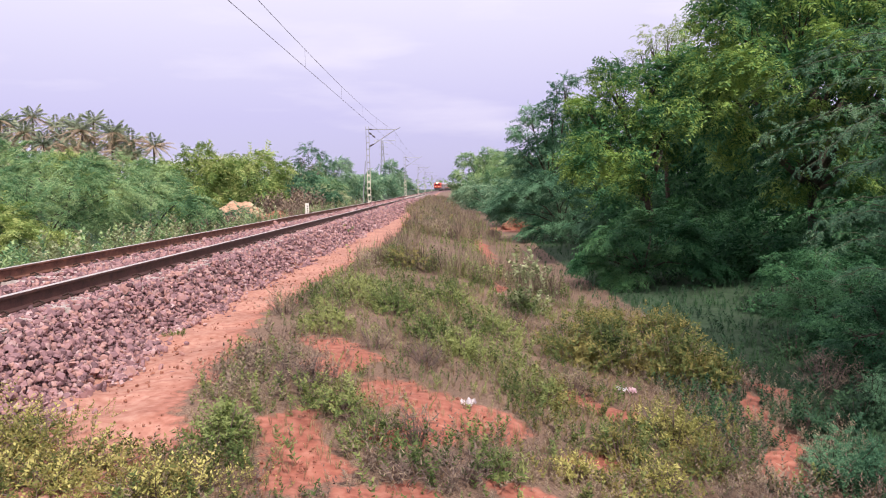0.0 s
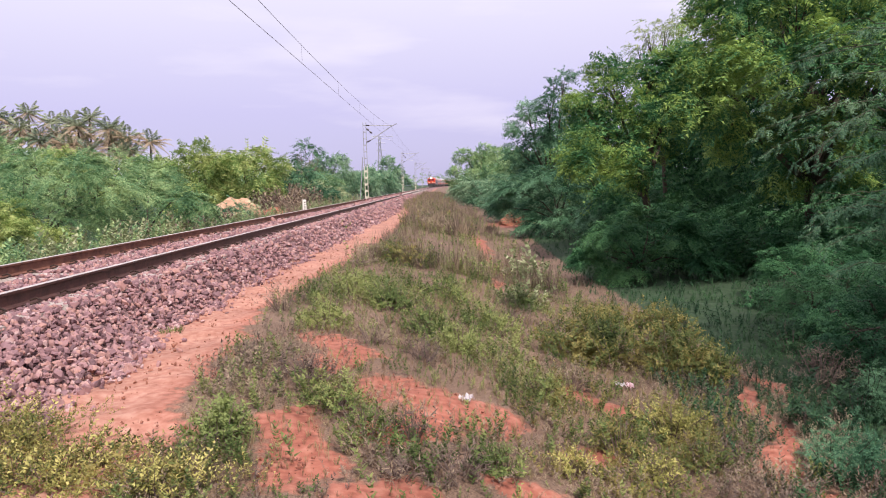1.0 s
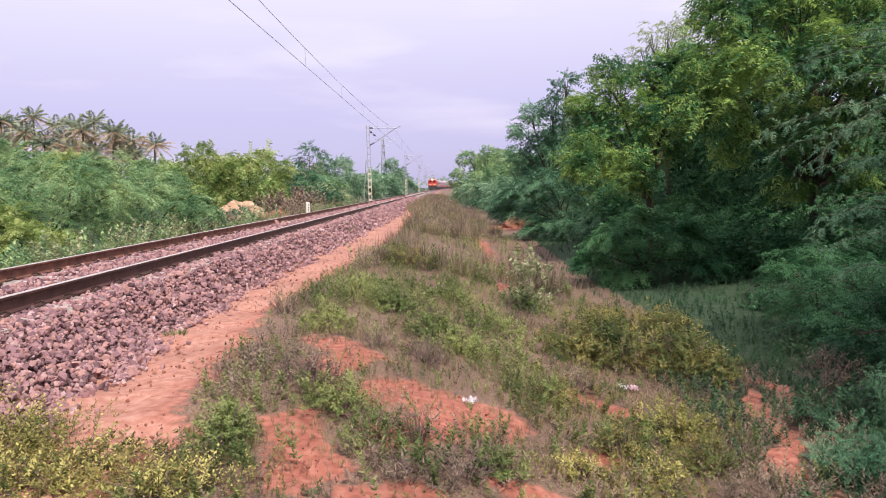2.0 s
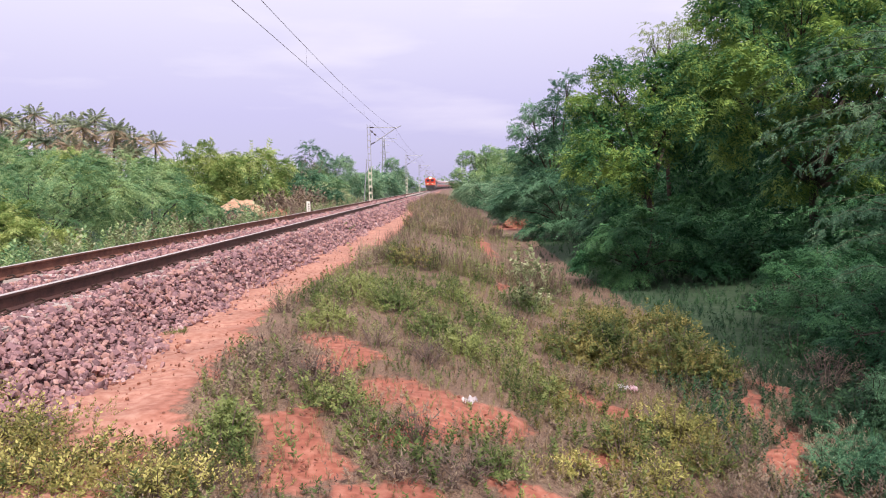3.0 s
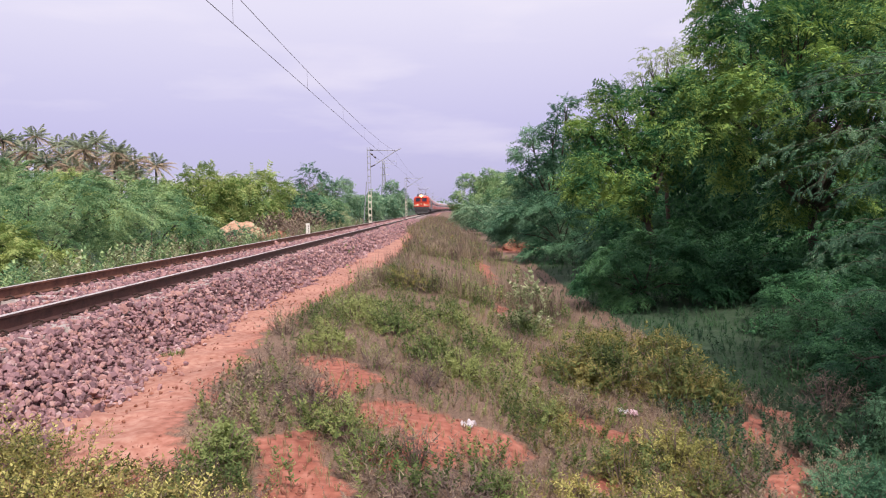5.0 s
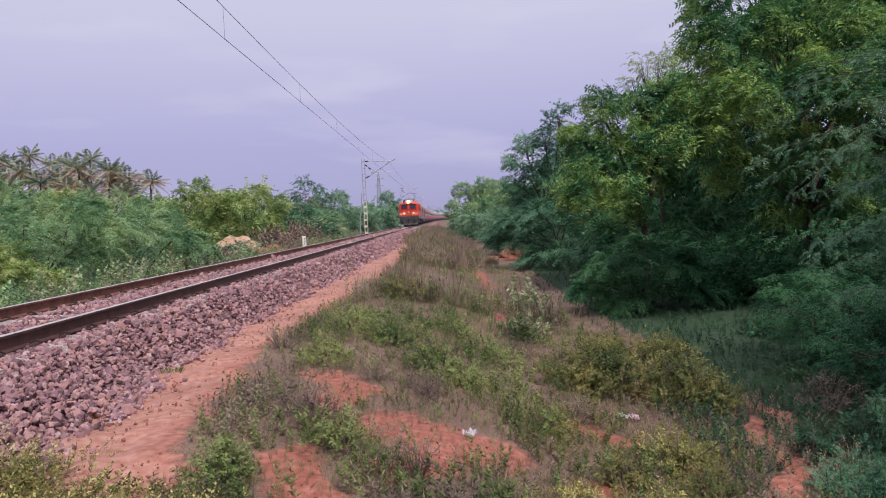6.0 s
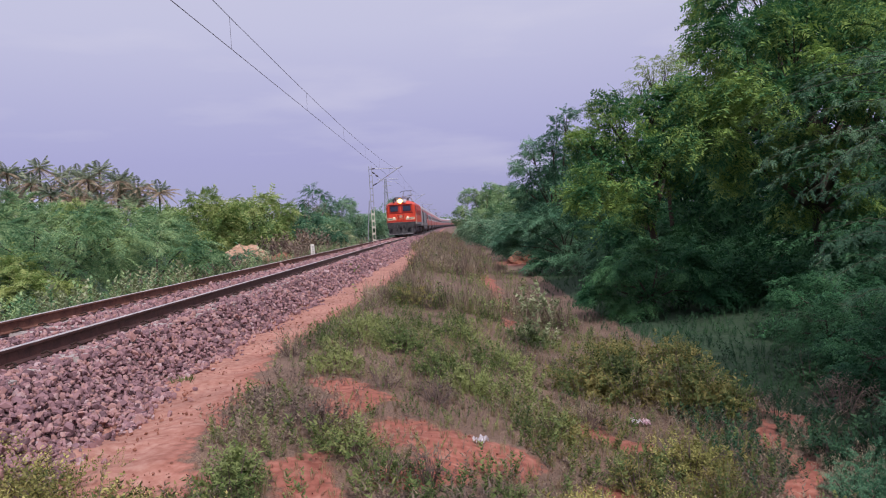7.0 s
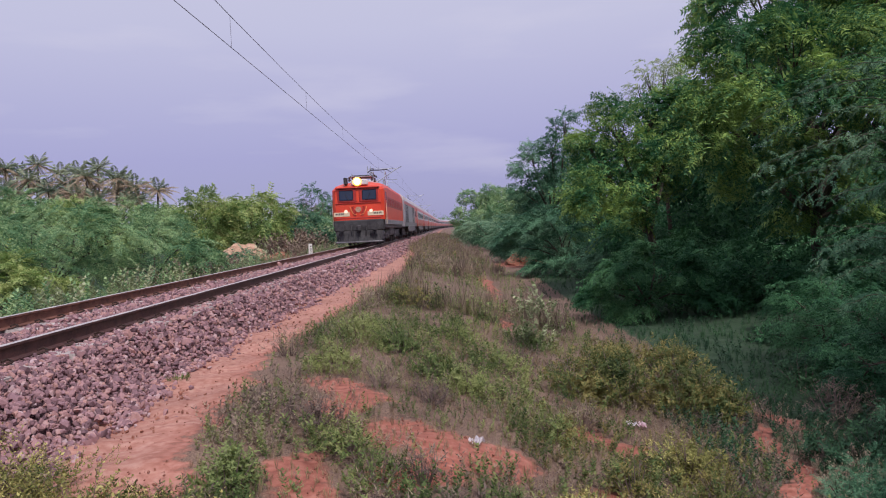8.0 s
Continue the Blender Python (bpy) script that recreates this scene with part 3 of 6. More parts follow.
def build_clods():
    """Crumbs of earth and small pebbles on the path and the open patches."""
    rng = np.random.default_rng(23)
    n = 11000
    y = 3.2 + 20 * rng.random(n) ** 1.6
    x = rng.uniform(-3.2, 3.2, n)
    keep = bare_at(x, y) > 0.3
    x, y = x[keep], y[keep]
    size = np.clip(rng.lognormal(np.log(0.009), 0.55, len(x)), 0.004, 0.035)
    P = np.stack([x, y, ground_z(x, y) + 0.25 * size, size], 1)
    tagged(new("earth_crumbs", stones_mesh("earth_crumbs", P, rng, M_CLOD)), "small red clods and pebbles on the trodden earth", "clods", kind="stuff")


build_stones()
build_clods()

# ================= overhead line =================
MAST_Y = [7.0, 76.2, 145.0, 212.5, 281.0, 349.0]


def build_mast():
    """Batten-plate mast of two channels with its bracket arm; origin at rail level on the track's centre line."""
    root = new("electrification_mast")
    mx = -2.8
    for side in (-1, 1):
        bm = bmesh.new()
        box(bm, (mx + side * 0.15, 0, 5.35), (0.06, 0.12, 4.5), 0.006)
        part("upper_channel", bm, M_GALV, root)
        bm = bmesh.new()
        box(bm, (mx + side * 0.15, 0, 1.3), (0.066, 0.126, 3.6), 0.006)
        part("lower_channel", bm, M_MASTWHITE, root, "limewashed lower channel with a flaking coat")
    for k in range(12):
        z = -0.2 + k * 0.68
        bm = bmesh.new()
        box(bm, (mx, -0.066, z), (0.36, 0.012, 0.22 if z < 3.1 else 0.10), 0.003)
        part("batten", bm, M_MASTWHITE if z < 3.1 else M_GALV, root)
    bm = bmesh.new()
    box(bm, (mx, 0, -0.72), (0.7, 0.7, 0.45), 0.03)
    part("footing", bm, M_CONCRETE, root, "concrete mast footing")
    bm = bmesh.new()
    tube(bm, [(mx + 0.35, 0, 7.28), (0.28, 0, 7.22)], 0.042, 6)
    part("stay_tube", bm, M_GALV, root)
    bm = bmesh.new()
    tube(bm, [(mx + 0.62, 0, 5.75), (-0.02, 0, 7.12), (0.62, 0, 7.42)], 0.048, 6)
    part("bracket_tube", bm, M_GALV, root)
    bm = bmesh.new()
    tube(bm, [(mx + 0.85, 0, 6.02), (-0.25, 0, 5.78)], 0.020, 6)
    tube(bm, [(-0.25, 0, 5.78), (0.0, 0, 5.60)], 0.014, 6)
    part("register_arm", bm, M_GALV, root)
    for a, b in (((mx + 0.14, 0, 7.30), (mx + 0.52, 0, 7.28)), ((mx + 0.16, 0, 5.53), (mx + 0.62, 0, 5.75))):
        bm = bmesh.new()
        pa, pb = Vector(a), Vector(b)
        pts, rr = [], []
        for k in range(13):
            pts.append(pa.lerp(pb, k / 12)); rr.append(0.085 if k % 2 else 0.045)
        tube(bm, pts, rr, 8)
        part("insulator", bm, M_INSUL, root, "dark ribbed insulator")
    for q in ((mx + 0.33, 6.85), (mx + 0.65, 6.55)):
        bm = bmesh.new()
        tube(bm, [(q[0] - 0.14, 0, q[1] + 0.12), (q[0], 0, q[1]), (q[0] + 0.12, 0, q[1] - 0.10)], [0.05, 0.10, 0.05], 8)
        part("strain_insulator", bm, M_INSUL, root)
    bm = bmesh.new()
    tube(bm, [(mx + 0.15, 0, 7.0), (mx + 1.2, 0, 6.15)], 0.008, 4)
    part("drop_wire", bm, M_WIRE, root)
    return tagged(root, "grey steel batten mast with limewashed foot and bracket arm", "mast", "masts along the track")


mast = build_mast()
mast.matrix_basis = pose(TRACK_X, MAST_Y[1], RAIL_Z)
for y in MAST_Y[:1] + MAST_Y[2:]:
    copy_thing(mast, pose(TRACK_X + bend(y), y, RAIL_Z))


def build_guy():
    bm = bmesh.new()
    tube(bm, [(TRACK_X - 3.55, 76.2, -0.2), (TRACK_X - 3.1, 76.2, RAIL_Z + 4.0)], 0.05, 6)
    o = tagged(obj("mast_strut", bm, M_GALV), "slender leaning steel strut bracing the first mast", "strut")


build_guy()


def wire_x(y):
    """The wires zigzag slightly over the track from mast to mast."""
    return TRACK_X + bend(y) + float(np.interp(y, [-62, 7, 76.2], [0.0, 0.12, 0.0]))


def build_wires():
    rng = random.Random(3)
    contact, catenary = bmesh.new(), bmesh.new()
    root = new("overhead_line")
    pts_c, pts_m = [], []
    spans = [-62.0] + MAST_Y + [418.0]
    heights = [7.12, 6.65] + [7.12] * 6
    for a, b, H0, H1 in zip(spans, spans[1:], heights, heights[1:]):
        for k in range(12):
            u = k / 12
            y = a + (b - a) * u
            hang = H0 + (H1 - H0) * u - 4 * 0.62 * u * (1 - u)
            pts_c.append((wire_x(y), y, RAIL_Z + 5.6))
            pts_m.append((wire_x(y), y, RAIL_Z + hang))
    tube(contact, pts_c, 0.0085, 5)
    tube(catenary, pts_m, 0.0085, 5)
    part("contact_wire", contact, M_WIRE, root)
    part("catenary_wire", catenary, M_WIRE, root)
    for a, b, H0, H1 in zip(spans[1:4], spans[2:5], heights[1:4], heights[2:5]):
        for k in range(7):
            y = a + 1.4 + 9.6 * k
            u = (y - a) / (b - a)
            bm = bmesh.new()
            tube(bm, [(wire_x(y), y, RAIL_Z + 5.6), (wire_x(y), y, RAIL_Z + H0 + (H1 - H0) * u - 4 * 0.62 * u * (1 - u))], 0.005, 4)
            part("dropper", bm, M_WIRE, root)
    tagged(root, "thin dark contact wire hung by droppers from a sagging catenary", "overhead wire")


build_wires()


def build_pylon():
    """Far lattice tower of a power line."""
    root = new("power_pylon")
    H, n = 38.0, 9
    half = lambda t: 2.0 * (1 - t) ** 1.2 + 0.55
    bm = bmesh.new()
    corners = [(-1, -1), (1, -1), (1, 1), (-1, 1)]
    for cx, cy in corners:
        tube(bm, [(cx * half(k / n), cy * half(k / n), H * k / n) for k in range(n + 1)], 0.16, 5)
    for k in range(n):
        for (ax, ay), (bx, by) in zip(corners, corners[1:] + corners[:1]):
            a, b = half(k / n), half((k + 1) / n)
            tube(bm, [(ax * a, ay * a, H * k / n), (bx * b, by * b, H * (k + 1) / n)], 0.09, 4)
            tube(bm, [(bx * a, by * a, H * k / n), (ax * b, ay * b, H * (k + 1) / n)], 0.09, 4)
            tube(bm, [(ax * b, ay * b, H * (k + 1) / n), (bx * b, by * b, H * (k + 1) / n)], 0.08, 4)
    part("lattice_tower", bm, M_GALV, root)
    for z, w in ((H - 0.3, 9.5), (H - 5, 4.0), (H - 10, 4.0)):
        bm = bmesh.new()
        tube(bm, [(-w * 0.6, 0, z), (0, 0, z + 0.4), (w, 0, z)], 0.2, 5)
        part("cross_arm", bm, M_GALV, root)
    root.matrix_basis = pose(-44.5, 520, -0.9, 0, 0, 12)
    tagged(root, "distant grey lattice power pylon above the trees", "pylon")


build_pylon()


def build_post():
    root = new("marker_post")
    bm = bmesh.new()
    box(bm, (0, 0, 0.42), (0.24, 0.12, 0.9), 0.02)
    part("slab", bm, M_PAINTWHITE, root)
    bm = bmesh.new()
    for z in (0.70, 0.55, 0.40):
        box(bm, (0.03, -0.062, z), (0.06, 0.006, 0.06))
    part("marking", bm, M_UNDER, root, "small dark markings")
    root.matrix_basis = pose(-8.75, 45.5, 0.02, 0, 0, 8)
    tagged(root, "whitewashed concrete marker post beside the track", "marker post")


build_post()

# ================= the train =================
def section(half, z0, z1, rise, y, flat=0.55):
    """Body cross-section: straight sides and a curved roof."""
    pts = [(-half, y, z0), (-half, y, z1)]
    for k in range(1, 8):
        a = math.pi * k / 8
        pts.append((-half * math.cos(a) * (1 - 0.03 * math.sin(a)), y, z1 + rise * math.sin(a) ** 0.8))
    pts += [(half, y, z1), (half, y, z0)]
    return pts


def wheelset_mesh():
    bm = bmesh.new()
    for s in (-1, 1):
        tube(bm, [(s * 0.80, 0, 0.5), (s * 0.84, 0, 0.5), (s * 0.93, 0, 0.5)], [0.52, 0.50, 0.47], 20)
        tube(bm, [(s * 0.93, 0, 0.5), (s * 1.12, 0, 0.5)], 0.14, 10)
    tube(bm, [(-0.8, 0, 0.5), (0.8, 0, 0.5)], 0.09, 8)
    me = bpy.data.meshes.new("wheelset")
    bm.to_mesh(me); bm.free(); me.materials.append(M_UNDER)
    return me


WHEELSET = wheelset_mesh()


def bogie_mesh(axles, base):
    bm = bmesh.new()
    for s in (-1, 1):
        box(bm, (s * 1.12, 0, 0.72), (0.16, base + 1.0, 0.24), 0.03)
        for a in axles:
            box(bm, (s * 1.16, a, 0.5), (0.22, 0.36, 0.36), 0.04)
            for d in (-0.32, 0.32):
                tube(bm, [(s * 1.16, a + d, 0.42), (s * 1.16, a + d, 0.86)], 0.09, 8)
    box(bm, (0, 0, 0.75), (2.1, 0.5, 0.25), 0.03)
    me = bpy.data.meshes.new("bogie_frame")
    bm.to_mesh(me); bm.free(); me.materials.append(M_UNDERGREY)
    return me


def pantograph(root, y, raised):
    """Diamond-frame current collector on the roof."""
    top = 5.58 if raised else 4.34
    bm = bmesh.new()
    box(bm, (0, y, 4.22), (1.4, 1.9, 0.05), 0.01)
    pan = part("pantograph_frame", bm, M_GALV, root)
    for s in (-0.55, 0.55):
        for d in (-1, 1):
            bm = bmesh.new()
            if raised:
                tube(bm, [(s, y + d * 0.75, 4.22), (s * 0.95, y + d * 1.15, 4.9), (s * 0.85, y + d * 0.1, top - 0.08)], 0.028, 5)
            else:
                tube(bm, [(s, y - d * 0.9, 4.25), (s, y + d * 0.9, 4.40)], 0.028, 5)
            part("pantograph_arm", bm, M_GALV, pan)
    for d in (-0.18, 0.18):
        bm = bmesh.new()
        tube(bm, [(-0.9, y + d, top - 0.16), (-0.66, y + d, top), (0.66, y + d, top), (0.9, y + d, top - 0.16)], 0.022, 5)
        part("collector_head", bm, M_UNDER, pan)
    bm = bmesh.new()
    for s in (-0.7, 0.7):
        for d in (-0.8, 0.8):
            tube(bm, [(s, y + d, 3.95), (s, y + d, 4.0), (s, y + d, 4.08), (s, y + d, 4.22)], [0.05, 0.09, 0.06, 0.05], 8)
    part("roof_insulator", bm, M_INSUL, pan)


def build_locomotive():
    """Electric locomotive, front at y = 0, rail level at z = 0."""
    root = new("electric_locomotive")
    bm = bmesh.new()
    L = 18.4
    secs = [section(1.34, 1.55, 3.30, 0.16, 0.62), section(1.53, 1.52, 3.34, 0.26, 0.86), section(1.56, 1.50, 3.42, 0.40, 1.6),
            section(1.56, 1.50, 3.46, 0.46, 3.2), section(1.56, 1.50, 3.46, 0.46, L - 2.6), section(1.53, 1.52, 3.34, 0.26, L - 0.3), section(1.34, 1.55, 3.30, 0.16, L)]
    loft(bm, secs)
    body = part("body_shell", bm, M_RED, root, "glossy orange-red body shell", smooth=False)
    for s in (-1, 1):
        # recessed windscreen panel and panes
        bm = bmesh.new()
        box(bm, (s * 0.64, 0.60, 3.00), (1.12, 0.05, 0.80), 0.02)
        frame_part = part("windscreen_frame", bm, M_DARKRED, root)
        bm = bmesh.new()
        box(bm, (s * 0.68, 0.575, 3.01), (0.84, 0.03, 0.58), 0.05)
        pane = part("windscreen", bm, M_GLASS, root, "dark reflecting windscreen")
        bm = bmesh.new()
        tube(bm, [(s * 0.50, 0.545, 2.66), (s * 0.74, 0.545, 3.1)], 0.014, 4)
        part("wiper", bm, M_UNDER, pane)
        bm = bmesh.new()
        box(bm, (s * 1.00, 0.612, 1.90), (0.94, 0.03, 0.25), 0.012)
        stripe = part("front_stripe", bm, M_CREAM, root, "cream stripe across the nose")
        bm = bmesh.new()
        for k in range(5):
            box(bm, (s * 1.12 - 0.2 + 0.1 * k, 0.594, 1.92), (0.065, 0.008, 0.11))
        part("lettering_bar", bm, M_UNDER, stripe, "row of small dark lettering bars")
        bm = bmesh.new()
        box(bm, (s * 1.545, 9.2, 1.36), (0.05, 16.6, 0.30), 0.01)
        part("side_sill", bm, M_SILL, root, "dusty grey side sill")
        bm = bmesh.new()
        box(bm, (s * 1.563, 9.2, 2.62), (0.012, 15.0, 0.62))
        part("side_band", bm, M_DARKRED, root, "darker red band with louvres")
        for k in range(8):
            bm = bmesh.new()
            box(bm, (s * 1.572, 3.6 + k * 1.6, 2.62), (0.02, 1.1, 0.44), 0.006)
            for j in range(5):
                box(bm, (s * 1.585, 3.6 + k * 1.6, 2.46 + j * 0.08), (0.02, 1.06, 0.03))
            part("louvre", bm, M_DARKRED, root)
        bm = bmesh.new()
        box(bm, (s * 1.562, 1.55, 2.35), (0.02, 0.62, 1.65), 0.01)
        door = part("cab_door", bm, M_RED, root)
        bm = bmesh.new()
        box(bm, (s * 1.575, 1.55, 2.92), (0.012, 0.42, 0.5), 0.02)
        part("door_pane", bm, M_GLASS, door)
        bm = bmesh.new()
        tube(bm, [(s * 1.61, 1.15, 1.3), (s * 1.61, 1.15, 2.5)], 0.018, 6)
        part("handrail", bm, M_CREAM, root)
        bm = bmesh.new()
        tube(bm, [(s * 0.74, 0.55, 2.06), (s * 0.74, 0.62, 2.06)], 0.10, 12)
        part("marker_lamp", bm, M_MARKER, root, "small lit marker lamp")
        bm = bmesh.new()
        tube(bm, [(s * 0.98, 0.62, 1.15), (s * 0.98, 0.30, 1.15), (s * 0.98, 0.12, 1.15)], [0.13, 0.11, 0.10], 12)
        tube(bm, [(s * 0.98, 0.13, 1.15), (s * 0.98, 0.06, 1.15)], 0.24, 16)
        part("buffer", bm, M_UNDER, root, "round sprung buffer")
        bm = bmesh.new()
        tube(bm, [(s * 0.42, 0.5, 1.25), (s * 0.44, 0.3, 0.9), (s * 0.40, 0.35, 0.6)], 0.035, 6)
        part("brake_hose", bm, M_UNDER, root)
        bm = bmesh.new()
        box(bm, (s * 0.27, 0.598, 2.06), (0.16, 0.02, 0.56), 0.03, Matrix.Rotation(s * 0.25, 4, 'Y'))
        part("emblem_wing", bm, M_DARKRED, root)
        bm = bmesh.new()
        tube(bm, [(s * 0.10, 0.584, 1.84), (s * 0.30, 0.584, 1.90), (s * 0.42, 0.584, 2.12), (s * 0.50, 0.584, 2.34)], 0.022, 5)
        part("emblem_line", bm, M_EMBLEM, root, "orange curved line beside the emblem")
    bm = bmesh.new()
    box(bm, (0, 0.585, 3.44), (2.6, 0.20, 0.07), 0.02)
    part("visor", bm, M_DARKRED, root)
    bm = bmesh.new()
    tube(bm, [(0, 0.60, 2.16), (0, 0.57, 2.16)], 0.17, 16)
    part("emblem_disc", bm, M_ROCK, root, "round tan emblem")
    bm = bmesh.new()
    box(bm, (0, 0.60, 2.54), (2.7, 0.07, 0.05), 0.01)
    box(bm, (0, 0.62, 1.66), (2.7, 0.04, 0.06), 0.01)
    part("nose_ledge", bm, M_DARKRED, root)
    bm = bmesh.new()
    box(bm, (0.12, 0.85, 3.76), (0.98, 0.42, 0.34), 0.06)
    lamp = part("headlamp_box", bm, M_ROOF, root, "pale grey headlamp box")
    # halo ring added round the lens
    bm = bmesh.new()
    tube(bm, [(0, 0.66, 3.80), (0, 0.62, 3.80), (0, 0.61, 3.80)], [0.27, 0.27, 0.22], 20)
    part("lamp_halo", bm, M_LAMPHALO, lamp, "glowing orange ring that draws the headlamp's halo")
    bm = bmesh.new()
    tube(bm, [(0, 0.64, 3.80), (0, 0.60, 3.80), (0, 0.58, 3.80)], [0.19, 0.19, 0.12], 20)
    part("headlamp_lens", bm, M_HEADLAMP, lamp, "blazing warm headlamp lens")
    bm = bmesh.new()
    box(bm, (-0.72, 1.0, 3.86), (0.20, 0.5, 0.42), 0.04)
    part("horn_box", bm, M_UNDER, root)
    bm = bmesh.new()
    box(bm, (0, 0.72, 1.22), (2.96, 0.36, 0.64), 0.05)
    part("headstock", bm, M_UNDER, root, "grimy dark headstock beam")
    bm = bmesh.new()
    box(bm, (0, 0.38, 1.06), (0.26, 0.5, 0.30), 0.04)
    box(bm, (0.05, 0.10, 1.06), (0.22, 0.20, 0.36), 0.05)
    part("coupler", bm, M_UNDER, root)
    bm = bmesh.new()
    loft(bm, [[(-1.42, 0.75, 0.92), (-1.42, 0.62, 0.92), (-1.30, 0.44, 0.24), (-1.30, 0.56, 0.20)],
              [(0, 0.55, 0.92), (0, 0.42, 0.92), (0, 0.20, 0.24), (0, 0.32, 0.20)],
              [(1.42, 0.75, 0.92), (1.42, 0.62, 0.92), (1.30, 0.44, 0.24), (1.30, 0.56, 0.20)]])
    guard = part("cowcatcher", bm, M_UNDER, root, "slanted dark rail guard")
    for k in range(-4, 5):
        bm = bmesh.new()
        off = 0.055 * abs(k)
        tube(bm, [(k * 0.32, 0.38 + off, 0.92), (k * 0.29, 0.16 + off * 0.9, 0.26)], 0.03, 5)
        part("guard_bar", bm, M_UNDER, guard)
    bm = bmesh.new()
    tube(bm, [(-1.40, 0.42, 0.25), (0, 0.14, 0.25), (1.40, 0.42, 0.25)], 0.05, 6)
    part("guard_rail", bm, M_UNDERGREY, guard)
    bm = bmesh.new()
    box(bm, (0, 9.2, 1.25), (2.9, 16.6, 0.5), 0.05)
    box(bm, (0, 9.2, 0.85), (2.5, 3.2, 0.7), 0.08)
    part("underframe", bm, M_UNDERGREY, root)
    bog = bogie_mesh((-1.9, 0, 1.9), 3.8)
    for y in (4.4, 14.0):
        b = share("bogie", bog, root, pose(0, y, 0))
        for a in (-1.9, 0, 1.9):
            share("wheelset", WHEELSET, b, pose(0, a, 0))
    for y, w in ((5.6, 1.5), (8.2, 2.2), (11.3, 1.8)):
        bm = bmesh.new()
        box(bm, (0, y, 3.98), (1.5, w, 0.26), 0.05)
        part("roof_hatch", bm, M_ROOF, root)
    pantograph(root, 3.4, False)
    pantograph(root, 15.0, True)
    return tagged(root, "orange-red electric locomotive with cream nose stripe and blazing headlamp", "locomotive")


def build_coach(power):
    """A carriage 23.5 long, front at y = 0."""
    root = new("generator_van" if power else "passenger_coach")
    L = 23.5
    bm = bmesh.new()
    half, z0, z1 = 1.62, 1.08, 3.30
    side = [(-half + 0.05, z0), (-half, 1.5), (-half, 2.2), (-half, 2.95), (-half + 0.03, z1), (half - 0.03, z1), (half, 2.95), (half, 2.2), (half, 1.5), (half - 0.05, z0)]
    loft(bm, [[(x, y, z) for x, z in side] for y in (0.15, L - 0.15)])
    part("body_shell", bm, M_VANGREY if power else M_COACHRED, root, "grey body side" if power else "dull red body side")
    bm = bmesh.new()
    roof = [(-half + 0.03, z1 + 0.002)] + [(-half * math.cos(math.pi * k / 10) * 0.985, z1 + 0.74 * math.sin(math.pi * k / 10) ** 0.7) for k in range(1, 10)] + [(half - 0.03, z1 + 0.002)]
    loft(bm, [[(x, y, z) for x, z in roof] for y in (0.15, L - 0.15)])
    part("roof", bm, M_ROOF, root, smooth=False)
    for s in (-1, 1):
        bm = bmesh.new()
        box(bm, (s * (half + 0.003), L / 2, 3.12 if power else 2.42), (0.012, L - 0.5, 0.26 if power else 1.0), 0.0)
        part("side_band", bm, M_COACHRED if power else M_COACHGREY, root)
        bm = bmesh.new()
        box(bm, (s * (half - 0.04), L / 2, 0.86), (0.06, 12.5, 0.5), 0.02)
        part("skirt", bm, M_UNDERGREY, root)
        if power:
            for y in (2.2, 3.6, 5.0, 14.0, 16.0):
                bm = bmesh.new()
                box(bm, (s * (half + 0.012), y, 2.2), (0.02, 0.55, 1.55), 0.008)
                part("louvre", bm, M_UNDER, root, "dark louvred grille")
            bm = bmesh.new()
            box(bm, (s * (half + 0.004), 20.8, 2.2), (0.010, 4.6, 1.6))
            part("red_panel", bm, M_COACHRED, root)
            for y in (19.4, 21.4):
                bm = bmesh.new()
                box(bm, (s * (half + 0.016), y, 2.45), (0.02, 1.05, 0.6), 0.03)
                part("window", bm, M_TINTED, root)
    if not power:
        bm = bmesh.new()
        box(bm, (0, 0, 0), (0.02, 1.25, 0.58), 0.006)
        pane = bpy.data.meshes.new("window")
        bm.to_mesh(pane); bm.free(); pane.materials.append(M_TINTED)
        bm = bmesh.new()
        box(bm, (0, 0, 0), (0.03, 0.80, 1.95), 0.008)
        door = bpy.data.meshes.new("door")
        bm.to_mesh(door); bm.free(); door.materials.append(M_COACHRED)
        for s in (-1, 1):
            for k in range(10):
                share("window", pane, root, pose(s * (half + 0.010), 3.3 + k * 1.88, 2.42))
            for y in (1.15, L - 1.15):
                share("door", door, root, pose(s * (half + 0.002), y, 2.1))
    bm = bmesh.new()
    box(bm, (0, L / 2, 0.95), (2.6, L - 1.2, 0.22), 0.04)
    for y, w in ((8.5, 2.4), (12.0, 1.8), (15.0, 2.2)):
        box(bm, (0, y, 0.66), (2.5, w, 0.45), 0.05)
    part("underframe", bm, M_UNDER, root)
    bm = bmesh.new()
    box(bm, (0, -0.12, 2.3), (1.0, 0.6, 2.1), 0.04)
    part("gangway", bm, M_UNDER, root)
    bog = build_coach.bogie
    for y in (4.3, L - 4.3):
        b = share("bogie", bog, root, pose(0, y, 0))
        for a in (-1.28, 1.28):
            share("wheelset", WHEELSET, b, pose(0, a, 0))
    if power:
        return tagged(root, "grey and red generator van with dark louvres behind the locomotive", "railway van")
    return tagged(root, "dull red railway coach with a grey window band", "coach", "coaches of the train")


build_coach.bogie = bogie_mesh((-1.28, 1.28), 2.56)
locomotive = build_locomotive()
van = build_coach(True)
coach = build_coach(False)
TRAIN = [(locomotive, 0.0, 18.8), (van, 19.0, 23.5)]
